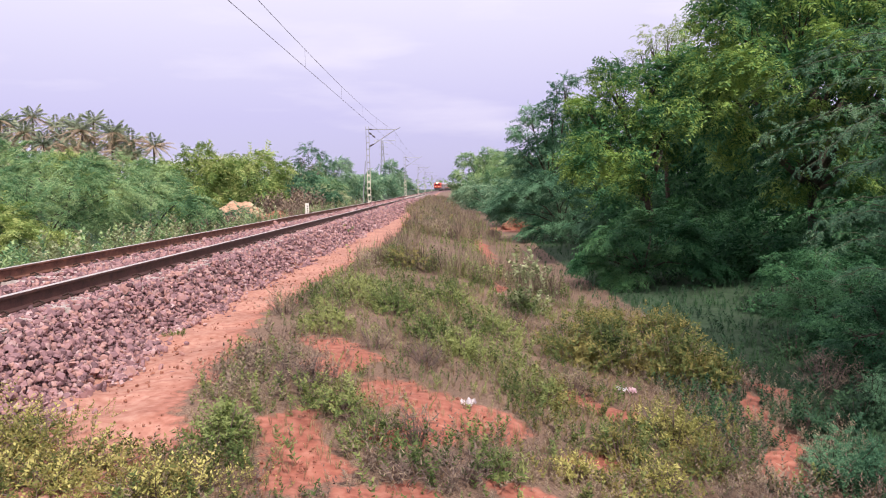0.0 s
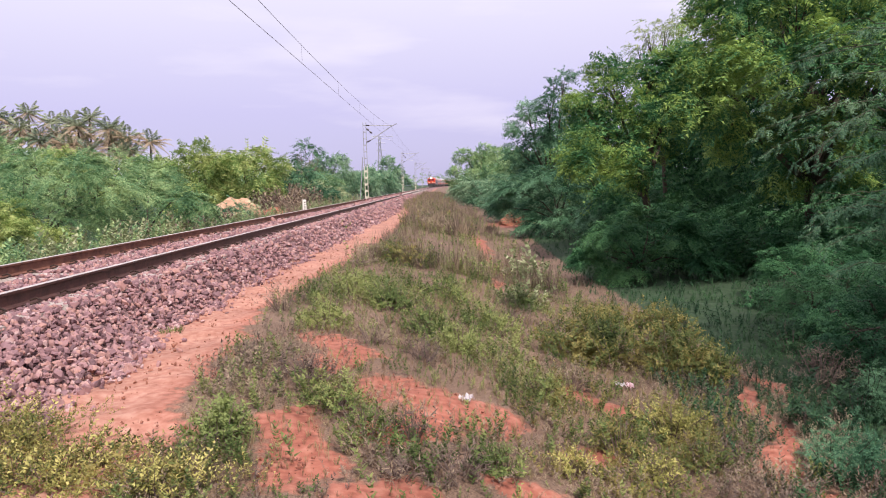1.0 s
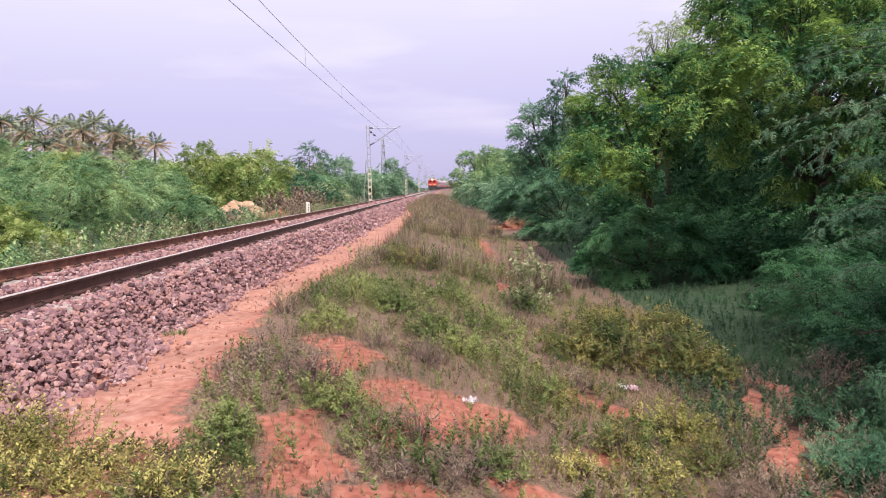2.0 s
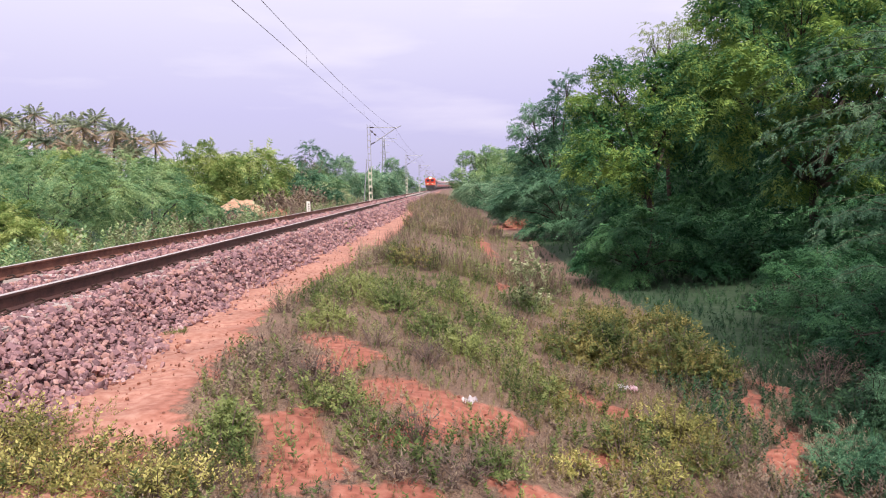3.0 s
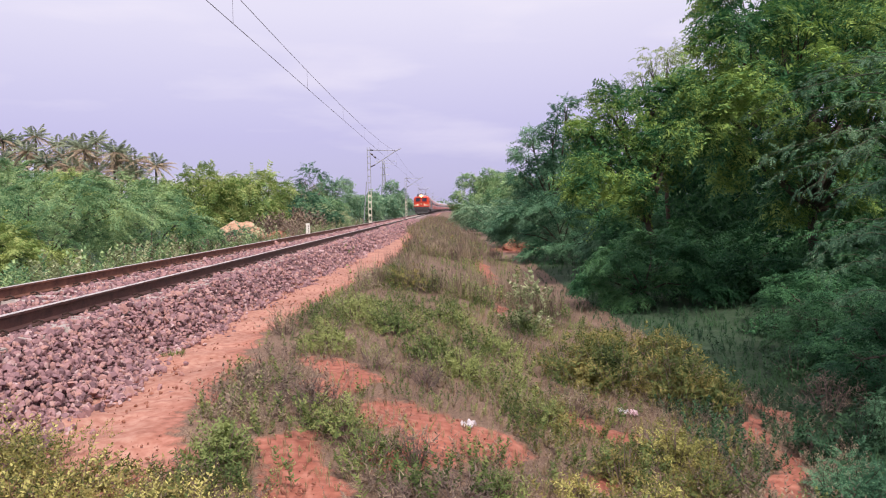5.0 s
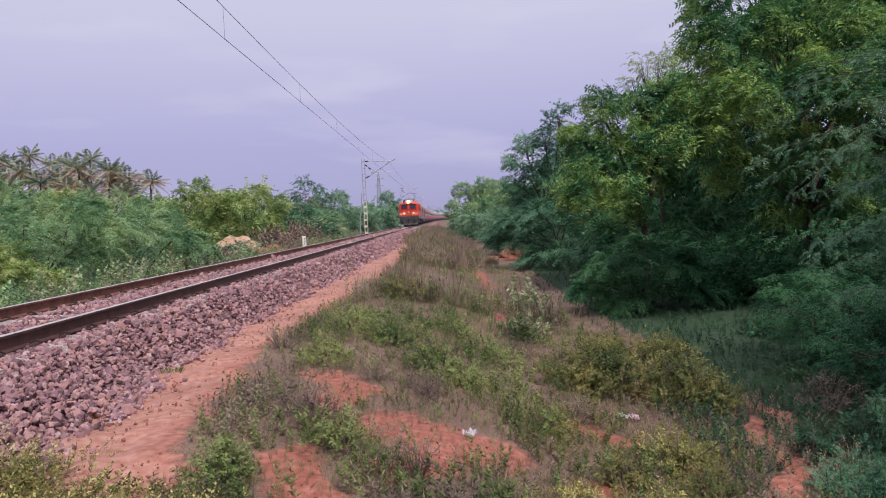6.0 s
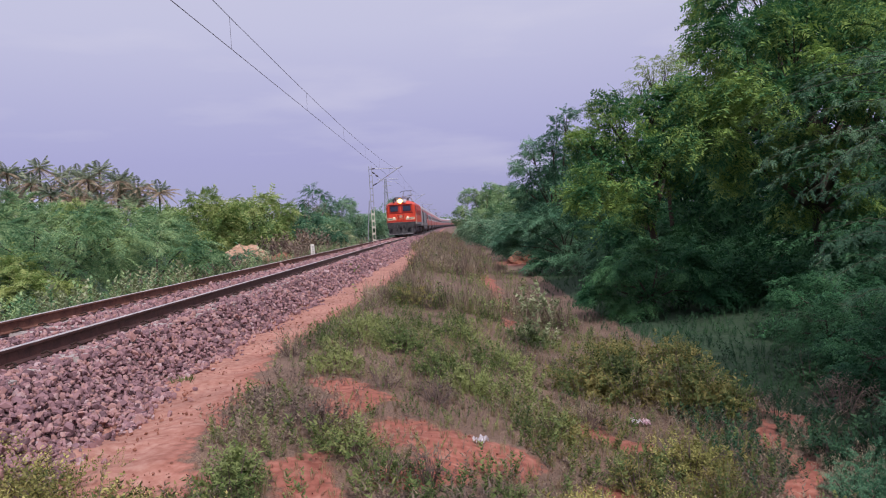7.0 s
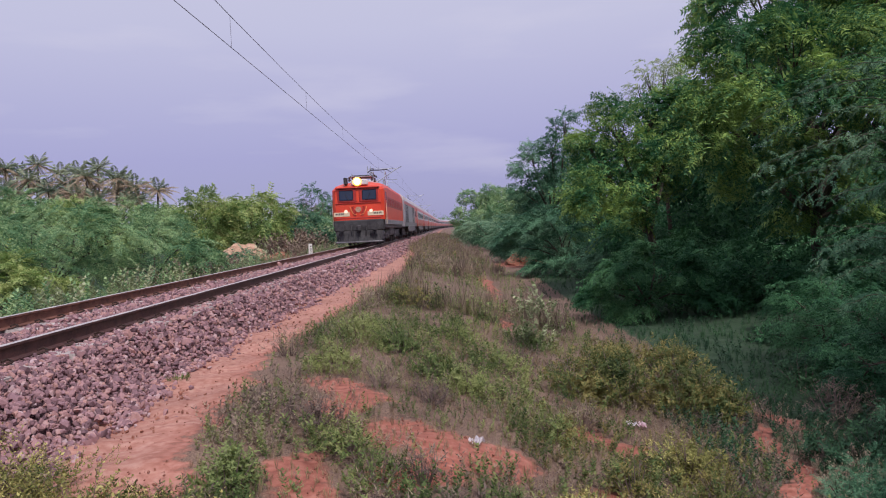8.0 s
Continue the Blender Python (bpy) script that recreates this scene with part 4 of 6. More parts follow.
for i in range(18):
    c = coach if i == 0 else copy_thing(coach, Matrix())
    TRAIN.append((c, 43.0 + 24.0 * i, 23.5))


def front_at(t):
    """Where the locomotive's front stands along the track."""
    u = 8.0 - t
    return 42.0 + 35.0 * u + 0.4 * u * u


def motions():
    for car, back, length in TRAIN:
        rows = []
        for k in range(17):
            t = k * 0.5
            y = front_at(t) + back
            a, b = bend(y), bend(y + length)
            turn = math.degrees(math.atan2(a - b, length))
            rows.append((t, pose(TRACK_X + a, y, RAIL_Z, 0, 0, turn)))
        walk(car, rows)

# ================= trees and bushes =================
def crown_leaves(clumps, count, shapes, size, rng, droop=0.5, shell=0.62):
    """Leaf sprays over the outer part of lumpy ellipsoids (x, y, z, rx, ry, rz)."""
    c = np.array(clumps, float)
    area = (c[:, 3] * c[:, 4] + c[:, 3] * c[:, 5] + c[:, 4] * c[:, 5])
    pick = rng.choice(len(c), count, p=area / area.sum())
    d = rng.normal(size=(count, 3))
    d[:, 2] = np.where(d[:, 2] < -0.15, -d[:, 2] * 0.8, d[:, 2])
    d /= np.linalg.norm(d, axis=1, keepdims=True)
    lump = 1 + 0.16 * np.sin(5 * d[:, 0] + 3 * pick) * np.sin(4 * d[:, 1] + pick) + 0.10 * np.sin(9 * d[:, 2] + 2 * pick)
    r = (shell + (1.04 - shell) * rng.random(count) ** 0.6) * lump
    pos = c[pick, :3] + d * c[pick, 3:] * r[:, None]
    way = d * [1, 1, 0.6] + rng.normal(0, 0.35, d.shape)
    way[:, 2] -= droop * rng.random(count)
    return spread(shapes, pos, way, size * np.clip(rng.lognormal(0, 0.2, count), 0.5, 1.5), rng)



def woody(root, x, y, z, clumps, rng, girth, mat=None):
    """Trunk and limbs that reach into each clump."""
    mat = mat or M_BARK
    top = np.mean([q[:3] for q in clumps], axis=0)
    fork = Vector((x + (top[0] - x) * 0.35, y + (top[1] - y) * 0.35, z + max(0.35, (top[2] - z) * 0.45)))
    bm = bmesh.new()
    tube(bm, [(x, y, z - 0.15), (x + 0.06, y, z + 0.3), fork], [girth * 1.35, girth, girth * 0.75], 8)
    part("trunk", bm, mat, root)
    for q in clumps:
        e = Vector((q[0], q[1], q[2] + 0.2 * q[5]))
        m = fork.lerp(e, 0.5) + Vector((rng.normal(0, 0.12), rng.normal(0, 0.12), 0.15))
        bm = bmesh.new()
        tube(bm, [fork, m, e], [girth * 0.55, girth * 0.35, girth * 0.12], 6)
        for _ in range(3):
            o = Vector(rng.normal(0, 1, 3)).normalized()
            tube(bm, [m.lerp(e, 0.6), e + Vector((o.x * q[3], o.y * q[4], abs(o.z) * q[5])) * 0.75], [girth * 0.2, girth * 0.05], 5)
        part("limb", bm, mat, root)


# --- crowns built from billows ---
def billow_leaves(billows, shapes, size, rng, density=46.0, weep=0.5, loose=0.0, puffs=10, ruffle=0.24):
    """Sprays over the outer face of billows (x, y, z, radius), each billow a cluster of smaller puffs.
    Sprays lie like thatch: they face outwards and hang down over the puff's side."""
    b = np.array(billows, float)
    axis = b[:, :3].mean(axis=0)
    P = []
    for x, y, z, r in b:
        out = np.array([x, y, z]) - axis
        out /= np.linalg.norm(out) + 0.3
        d = rng.normal(size=(puffs, 3)) + out * 0.7 + [0, 0, 0.35]
        d /= np.linalg.norm(d, axis=1, keepdims=True)
        c = np.array([x, y, z]) + d * r * rng.uniform(0.5, 0.78, (puffs, 1)) * [1, 1, 0.85]
        P.append(np.concatenate([c, r * rng.uniform(0.34, 0.52, (puffs, 1))], axis=1))
    P = np.concatenate(P)
    n = np.maximum(4, density * (P[:, 3] / size) ** 2).astype(int)
    pick = np.repeat(np.arange(len(P)), n)
    d = rng.normal(size=(len(pick), 3)) + [0, 0, 0.25]
    d /= np.linalg.norm(d, axis=1, keepdims=True)
    pr = P[pick, 3]
    pos = P[pick, :3] + d * (pr * (rng.uniform(0.72, 1.06 + loose, len(pick))))[:, None] * [1, 1, 0.8]
    keep = np.ones(len(pick), bool)
    for k, (cx, cy, cz, r) in enumerate(P):
        inside = ((pos - [cx, cy, cz]) ** 2).sum(axis=1) < (0.66 * r) ** 2
        keep &= ~(inside & (pick != k))
    pos, d, pr = pos[keep], d[keep], pr[keep]
    out = P[pick[keep], :3] - axis
    out[:, 2] *= 0.3
    out /= np.linalg.norm(out, axis=1, keepdims=True) + 0.4
    way = d * [0.6, 0.6, 0.3] + out * 0.9 + rng.normal(0, ruffle, d.shape)
    way[:, 2] -= weep * rng.uniform(-0.1, 0.9, len(d))
    up = d * 0.8 + [0, 0, 0.75]
    return spread(shapes, pos, way, size * np.clip(rng.lognormal(0, 0.25, len(d)), 0.5, 1.7), rng, up)


def plumes(billows, size, rng, far):
    """Arching branchlets that spring from each billow and bow outwards, feathered closely on both sides."""
    per, nodes = (11, 7) if far else (24, 13)
    b = np.array(billows, float)
    axis = b[:, :3].mean(axis=0)
    pick = np.repeat(np.arange(len(b)), per)
    n = len(pick)
    r = b[pick, 3]
    out = b[pick, :3] - axis
    out[:, 2] = 0
    out /= np.linalg.norm(out, axis=1, keepdims=True) + 0.5
    d = rng.normal(size=(n, 3)) + out * 0.8
    d[:, 2] = np.abs(d[:, 2]) * 0.9 - 0.15
    d /= np.linalg.norm(d, axis=1, keepdims=True)
    base = b[pick, :3] + d * r[:, None] * rng.uniform(0.25, 0.6, (n, 1))
    way = d * [1, 1, 0.7] + out * 0.4 + [0, 0, 0.30]
    way /= np.linalg.norm(way, axis=1, keepdims=True)
    reach = r * rng.uniform(0.9, 1.5, n)
    P, W, S, U = [], [], [], []
    for j in range(nodes):
        t = (j + 0.5) / nodes
        here = base + way * (reach * t)[:, None] - np.outer(0.55 * reach * t * t, [0, 0, 1])
        tang = way - [0, 0, 1.1 * t]
        side = np.cross(tang, [0, 0, 1.0])
        side /= np.linalg.norm(side, axis=1, keepdims=True) + 1e-9
        for k in (-1, 1):
            P.append(here + rng.normal(0, 0.02, here.shape))
            W.append(tang * 0.8 + side * k * 0.55 + rng.normal(0, 0.12, tang.shape))
            S.append(size * (1.15 - 0.5 * t) * rng.lognormal(0, 0.15, n))
            U.append(np.tile([0, 0, 1.0], (n, 1)) + d * 0.6)
    return spread(PLUME, np.concatenate(P), np.concatenate(W), np.concatenate(S), rng, np.concatenate(U))


def core_leaves(billows, shapes, size, rng, per=26):
    """Sparse large sprays inside the billows."""
    c = [(x, y, z, 0.62 * r, 0.62 * r, 0.55 * r) for x, y, z, r in billows]
    return crown_leaves(c, per * len(c), shapes, size, rng, 0.4, 0.4)


def leafy(name, label, foot, billows, mat, shapes, size, seed, density=46.0, weep=0.5, girth=0.12, category="tree", group="", core=26, loose=0.0):
    """A tree or bush that stands at foot (x, y), with a trunk, limbs and a billowing crown."""
    rng = np.random.default_rng(seed)
    x, y = foot
    z = float(ground_z(x, y))
    root = new(name)
    woody(root, x, y, z, [(q[0], q[1], q[2], q[3] * 0.8, q[3] * 0.8, q[3] * 0.7) for q in billows], rng, girth)
    if shapes is FINE:
        leaves = [billow_leaves(billows, shapes, size, rng, density * 0.26, weep, loose), plumes(billows, size * 0.72, rng, y > 36 or billows[0][3] < 0.5)]
    else:
        leaves = [billow_leaves(billows, shapes, size, rng, density, weep, loose)]
    if core:
        leaves.append(core_leaves(billows, shapes, size * 1.7, rng, core))
    ob = new("crown", polys("crown", np.concatenate(leaves), 3, mat))
    ob.parent = root
    return tagged(root, label, category, group)


def branchlet(root, a, b, size, rng, mat, pairs=17, sag=0.16):
    """One long arching twig with feathery sprays to both sides."""
    a, b = np.array(a, float), np.array(b, float)
    run = np.linalg.norm(b - a)
    t = np.linspace(0, 1, 9)
    pts = a + (b - a) * t[:, None] + np.outer(sag * run * (4 * t * (1 - t)) * 0.5, [0, 0, 1]) + rng.normal(0, 0.015, (9, 3))
    bm = bmesh.new()
    tube(bm, [tuple(p) for p in pts], [0.008 - 0.0007 * k for k in range(9)], 5)
    limb = part("branch", bm, M_SHOOT, root)
    u = np.repeat((np.arange(pairs) + 0.5) / pairs, 3)
    u = np.clip(u + rng.normal(0, 0.02, len(u)), 0.03, 1)
    pos = np.stack([np.interp(u, t, pts[:, k]) for k in range(3)], axis=1) + rng.normal(0, 0.03, (len(u), 3))
    run_way = (b - a) / run
    side = np.cross(run_way, [0, 0, 1.0]) * np.where(np.arange(len(u)) % 2, 1.0, -1.0)[:, None]
    way = run_way * 0.55 + side * 0.6 + rng.normal(0, 0.28, (len(u), 3)) - [0, 0, 0.25]
    q = spread(FEATHERS, pos, way, size * rng.lognormal(0, 0.22, len(u)) * (1.1 - 0.45 * u), rng, (0, -0.4, 0.9))
    ob = tagged(new("leaf_spray", polys("leaf_spray", q, 3, mat)), kind="stuff")
    ob.parent = limb


PLUME = slim([feather(SHAPES_RNG, 5, 0.30, 0.055, 0.3) for _ in range(8)])
PINNATE = slim([feather(SHAPES_RNG, 6, 0.34, 0.065, 0.5) for _ in range(8)])   # drooping compound leaves
FINE = slim([feather(SHAPES_RNG, 8, 0.22, 0.038, 0.45) for _ in range(8)])     # long thorn-tree sprays with small leaflets

# --- the thicket on the lower side of the bank ---
RW = "trees along the bank"
UNDER = "bushes under the trees"
leafy("tree", "broad neem-like tree with yellowish leaf tips over a dark hollow", (9.4, 18.6),
      [(5.7, 14.7, 4.8, 0.76), (7.1, 15.1, 5.0, 0.90), (8.5, 15.4, 4.9, 0.91), (5.3, 14.4, 3.7, 0.70), (6.1, 14.0, 3.6, 0.77), (7.2, 14.3, 3.9, 0.85), (8.2, 14.3, 3.7, 0.85), (6.2, 15.1, 2.6, 0.71), (7.5, 15.4, 2.7, 0.80), (8.6, 15.2, 2.5, 0.79), (8.1, 17.1, 1.7, 0.67), (9.5, 17.4, 1.6, 0.76), (10.8, 17.9, 1.3, 0.84), (7.1, 16.5, 6.6, 1.03), (8.6, 16.8, 6.8, 1.05), (9.9, 16.8, 6.6, 1.05), (9.4, 14.6, 4.4, 0.91), (9.6, 14.6, 2.9, 0.92), (6.2, 16.0, 5.9, 0.68), (5.0, 14.2, 2.9, 0.60)],
      F_NEEM, PINNATE, 0.25, 201, 44, 0.6, 0.13, "tree", RW)
# mostly hidden tree, added to keep sun and sky out of the hollow
leafy("tree", "tall neem-like tree added over the hollow of the thicket to shade it", (12.4, 21.5),
      [(10.4, 18.4, 6.6, 1.2), (12.2, 17.8, 6.6, 1.3), (10.0, 20.4, 6.4, 1.3), (11.8, 20.2, 7.0, 1.4), (13.6, 19.8, 6.6, 1.4), (10.0, 22.6, 5.8, 1.3), (12.0, 22.8, 6.6, 1.4), (14.0, 22.4, 6.0, 1.4), (14.0, 17.0, 5.6, 1.4), (11.2, 25.0, 6.2, 1.5), (13.4, 25.2, 6.2, 1.5), (10.0, 27.0, 5.4, 1.4), (12.2, 27.6, 6.0, 1.5), (10.8, 29.6, 5.4, 1.4), (13.0, 30.0, 6.0, 1.5)],
      F_NEEM, PINNATE, 0.62, 202, 34, 0.5, 0.22, "tree", RW)
leafy("tree", "full neem-like tree with bright yellow-green tips", (6.9, 23.8),
      [(5.4, 23.1, 4.5, 0.83), (6.8, 24.1, 4.9, 0.87), (4.5, 22.8, 3.8, 0.71), (7.5, 23.9, 5.3, 0.79), (5.9, 23.0, 3.5, 0.93), (4.7, 22.2, 2.8, 0.73), (6.9, 22.6, 3.3, 0.88), (5.5, 21.8, 2.0, 0.82), (4.8, 20.6, 1.1, 0.64), (4.1, 21.7, 2.1, 0.58), (7.2, 25.0, 2.8, 0.94), (7.7, 25.5, 4.2, 0.92), (6.3, 24.5, 2.8, 0.84), (5.5, 24.5, 3.7, 0.69)],
      F_NEEM, PINNATE, 0.33, 203, 46, 0.5, 0.15, "tree", RW)
leafy("tree", "tall thin-leaved tree with open twigs against the sky", (8.6, 28.0),
      [(7.4, 26.2, 6.7, 0.49), (8.1, 26.5, 6.9, 0.46), (9.1, 27.6, 7.4, 0.56), (7.3, 27.2, 6.3, 0.38), (7.7, 26.2, 6.1, 0.45), (6.9, 26.9, 5.7, 0.34), (8.7, 27.0, 6.5, 0.55)],
      F_YELLOW, PINNATE, 0.26, 204, 15, 0.3, 0.10, "tree", RW, 0, 0.35)
leafy("tree", "open-crowned grey-green tree rising over the bushes", (6.6, 44.0),
      [(6.8, 43.8, 7.1, 0.62), (7.1, 42.0, 7.4, 0.46), (5.2, 43.9, 5.5, 0.89), (5.9, 40.3, 5.6, 0.82), (4.5, 42.4, 4.6, 0.66), (5.6, 41.5, 4.0, 1.04), (7.1, 43.2, 4.7, 1.15), (7.2, 40.7, 2.8, 1.08), (5.2, 43.5, 2.6, 1.02), (4.3, 42.2, 3.4, 0.66), (6.3, 43.6, 1.9, 1.02)],
      F_BLUE, PINNATE, 0.42, 205, 30, 0.4, 0.15, "tree", RW, 20, 0.2)
leafy("tree", "round dark green tree far along the bank", (4.6, 89.0),
      [(3.0, 90.4, 4.5, 1.84), (5.1, 90.5, 5.1, 1.70), (6.9, 88.1, 4.7, 1.52), (1.8, 86.3, 3.0, 1.08), (5.7, 84.4, 2.9, 1.58), (3.8, 87.1, 2.3, 1.63), (1.1, 87.3, 1.9, 0.68)],
      F_BUSH, PINNATE, 0.42, 206, 34, 0.4, 0.18, "tree", RW)
leafy("thorn_bush", "weeping thorn bush with long blue-green sprays", (5.0, 31.6),
      [(5.5, 31.1, 2.0, 0.88), (4.2, 30.5, 1.5, 0.91), (3.2, 30.6, 1.1, 0.77), (5.0, 30.6, 0.9, 1.01), (4.1, 32.5, 0.4, 0.71), (2.5, 31.4, 0.5, 0.44), (6.4, 31.5, 0.2, 0.89), (5.3, 29.8, -0.2, 0.8), (4.0, 30.2, -0.3, 0.7), (6.6, 29.4, 0.6, 0.9), (7.4, 28.0, 0.2, 0.9)],
      F_BLUE, FINE, 0.42, 207, 46, 0.6, 0.07, "bush", UNDER)
leafy("thorn_bush", "weeping thorn bush with blue-green sprays farther along the bank", (3.6, 61.0),
      [(2.4, 60.8, 1.4, 0.95), (3.9, 62.4, 0.8, 0.98), (1.5, 61.7, 0.9, 0.67), (4.7, 58.4, 1.6, 0.91), (5.3, 58.8, 0.7, 0.92)],
      F_HAZED, FINE, 0.60, 208, 40, 0.7, 0.07, "bush", UNDER)
leafy("thorn_bush", "feathery green thorn bush at the mouth of the dark hollow", (4.7, 17.2),
      [(4.0, 16.7, 0.3, 0.55), (5.0, 17.8, 0.5, 0.58), (5.3, 16.7, 0.2, 0.55), (3.9, 17.5, -0.2, 0.49), (4.9, 17.6, -0.4, 0.66), (5.8, 16.8, -0.4, 0.50), (3.4, 16.9, -0.3, 0.32), (4.2, 16.8, -0.6, 0.47)],
      F_LUSH, FINE, 0.34, 209, 34, 0.3, 0.05, "bush", UNDER, 14, 0.3)
for i, (x, y, r, h, mat) in enumerate([(7.6, 35.0, 1.3, 5.4, F_NEEM), (8.4, 51.0, 1.5, 6.4, F_BLUE), (7.6, 66.0, 1.6, 5.6, F_BUSH), (8.0, 108.0, 2.2, 6.6, F_BUSH),
                                      (8.6, 140.0, 2.6, 7.0, F_BLUE), (15.0, 28.0, 1.7, 7.4, F_THORN), (15.5, 40.0, 1.9, 7.6, F_NEEM), (16.0, 14.0, 1.7, 7.0, F_THORN)]):
    rng = np.random.default_rng(240 + i)
    z = float(ground_z(x, y))
    leafy("tree", {F_THORN: "dense dark thorn tree deep in the thicket", F_NEEM: "full neem-like tree in the thicket", F_BLUE: "grey-green thorn tree along the bank",
                   F_BUSH: "round green tree far along the bank"}[mat], (x, y),
          [(x + math.cos(k * 2.4) * r * 1.25 * (0.3 + 0.1 * k), y + math.sin(k * 2.4) * r * 1.6, z + h * (0.28 + 0.075 * k), r * rng.uniform(0.7, 1.0)) for k in range(9)],
          mat, PINNATE, 0.75 if x > 12 else 0.30 + 0.005 * y, 250 + i, 20, 0.5, 0.16, "tree", RW)
# unseen trees beside and behind the camera, added to shade clearing and slope
for i, (x, y, r, h) in enumerate([(8.0, 4.4, 1.5, 7.4), (7.8, 0.5, 1.4, 6.4), (8.0, -4.0, 1.5, 6.0), (7.8, -11.0, 1.6, 6.2)]):
    z = float(ground_z(x, y))
    leafy("tree", "unseen dark thorn tree added beside the bank to cast shade", (x, y),
          [(x + math.cos(k * 2.4) * r, y + math.sin(k * 2.4) * r * 1.2, z + h * (0.35 + 0.08 * k), r * 0.8) for k in range(8)],
          F_THORN, PINNATE, 0.7, 270 + i, 22, 0.5, 0.16, "tree", RW)


for i, (x, y, r, mat) in enumerate([(4.8, 37.0, 0.9, F_HAZED), (4.4, 45.0, 1.0, F_BLUE), (4.6, 53.0, 1.1, F_HAZED), (3.9, 67.0, 1.3, F_BLUE), (3.6, 77.0, 1.4, F_HAZED), (3.8, 96.0, 1.7, F_HAZED),
                                    (6.4, 26.0, 0.9, F_BLUE), (6.2, 39.5, 1.2, F_HAZED), (6.4, 57.0, 1.3, F_BLUE), (4.4, 112.0, 1.9, F_HAZED)]):
    z = float(ground_z(x, y))
    leafy("thorn_bush", "weeping green thorn bush filling the foot of the tree row", (x, y),
          [(x + math.cos(k * 2.4) * r * 0.8, y + math.sin(k * 2.4) * r, z + r * (0.35 + 0.22 * k), r * 0.75) for k in range(6)],
          mat, FINE, 0.28 + 0.0055 * y, 280 + i, 40, 0.6, 0.05, "bush", UNDER)


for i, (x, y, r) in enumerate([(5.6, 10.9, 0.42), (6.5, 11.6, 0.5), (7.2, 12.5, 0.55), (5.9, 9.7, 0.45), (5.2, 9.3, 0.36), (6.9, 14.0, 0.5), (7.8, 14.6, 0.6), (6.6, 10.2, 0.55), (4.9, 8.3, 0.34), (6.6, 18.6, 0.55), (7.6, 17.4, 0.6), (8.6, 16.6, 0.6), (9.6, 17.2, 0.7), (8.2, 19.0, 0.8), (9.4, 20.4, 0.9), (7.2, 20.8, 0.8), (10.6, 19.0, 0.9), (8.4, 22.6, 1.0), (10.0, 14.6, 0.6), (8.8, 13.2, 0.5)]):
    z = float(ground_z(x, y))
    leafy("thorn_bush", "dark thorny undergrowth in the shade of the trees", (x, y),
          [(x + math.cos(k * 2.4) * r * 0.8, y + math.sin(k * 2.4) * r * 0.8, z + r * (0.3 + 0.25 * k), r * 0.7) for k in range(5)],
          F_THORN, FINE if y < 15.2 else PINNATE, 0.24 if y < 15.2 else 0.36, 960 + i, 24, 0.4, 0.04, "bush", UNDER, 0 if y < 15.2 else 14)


def overhanging_tree():
    """Thorn tree beside the trail whose long grey-green branchlets reach out over the clearing."""
    rng = np.random.default_rng(290)
    root = new("tree")
    x, y = 6.6, 8.9
    z = float(ground_z(x, y))
    bm = bmesh.new()
    tube(bm, [(x, y, z - 0.2), (x - 0.1, y, z + 1.2), (x - 0.3, y - 0.1, z + 2.4), (x - 0.5, y - 0.2, z + 4.2)], [0.16, 0.12, 0.10, 0.05], 8)
    part("trunk", bm, M_BARK, root)
    for a, b in [((5.31, 8.50, 3.05), (3.44, 8.20, 2.58)), ((5.19, 8.30, 2.71), (3.48, 8.00, 2.34)), ((5.08, 8.20, 2.38), (3.32, 7.90, 1.96)), ((5.21, 8.40, 2.08), (3.53, 8.10, 1.82)), ((4.77, 8.00, 2.31), (3.72, 7.70, 1.53)), ((5.03, 8.00, 1.69), (3.89, 7.70, 1.65)),
                 ((4.79, 7.60, 1.39), (3.62, 7.30, 0.95)), ((4.67, 7.40, 1.22), (3.60, 7.10, 1.15)), ((4.68, 7.40, 0.99), (3.66, 7.10, 0.84)), ((5.37, 8.60, 3.26), (4.05, 8.30, 2.92)), ((4.90, 7.80, 1.87), (4.03, 7.50, 1.53)), ((4.62, 7.20, 0.67), (3.67, 6.90, 0.61))]:
        bm = bmesh.new()
        tube(bm, [(x - 0.25, y - 0.1, max(z + 0.9, a[2] - 0.5)), a], [0.03, 0.009], 6)
        part("limb", bm, M_SHOOT, root)
        branchlet(root, a, b, 0.15, rng, F_GREYTHORN)
        o = rng.normal(0, 0.14, 3)
        branchlet(root, a, (b[0] + o[0] + 0.45, b[1] + o[1] + 0.3, b[2] + o[2] + 0.22), 0.14, rng, F_LUSH, 9)
    tagged(root, "thorn tree with long pale grey-green branchlets reaching over the clearing", "tree", RW)


overhanging_tree()


def undergrowth():
    """The dark thicket behind the first trees."""
    rng = np.random.default_rng(61)
    cl = []
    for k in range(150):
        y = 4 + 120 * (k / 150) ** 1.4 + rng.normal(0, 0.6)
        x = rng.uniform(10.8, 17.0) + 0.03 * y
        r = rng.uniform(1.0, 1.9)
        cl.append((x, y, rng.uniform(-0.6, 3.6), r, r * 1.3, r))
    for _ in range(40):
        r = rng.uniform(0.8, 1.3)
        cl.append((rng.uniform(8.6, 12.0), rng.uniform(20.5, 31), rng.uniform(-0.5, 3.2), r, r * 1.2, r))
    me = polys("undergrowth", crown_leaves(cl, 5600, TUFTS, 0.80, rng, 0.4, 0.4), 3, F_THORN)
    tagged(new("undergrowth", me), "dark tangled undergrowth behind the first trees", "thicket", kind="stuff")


undergrowth()

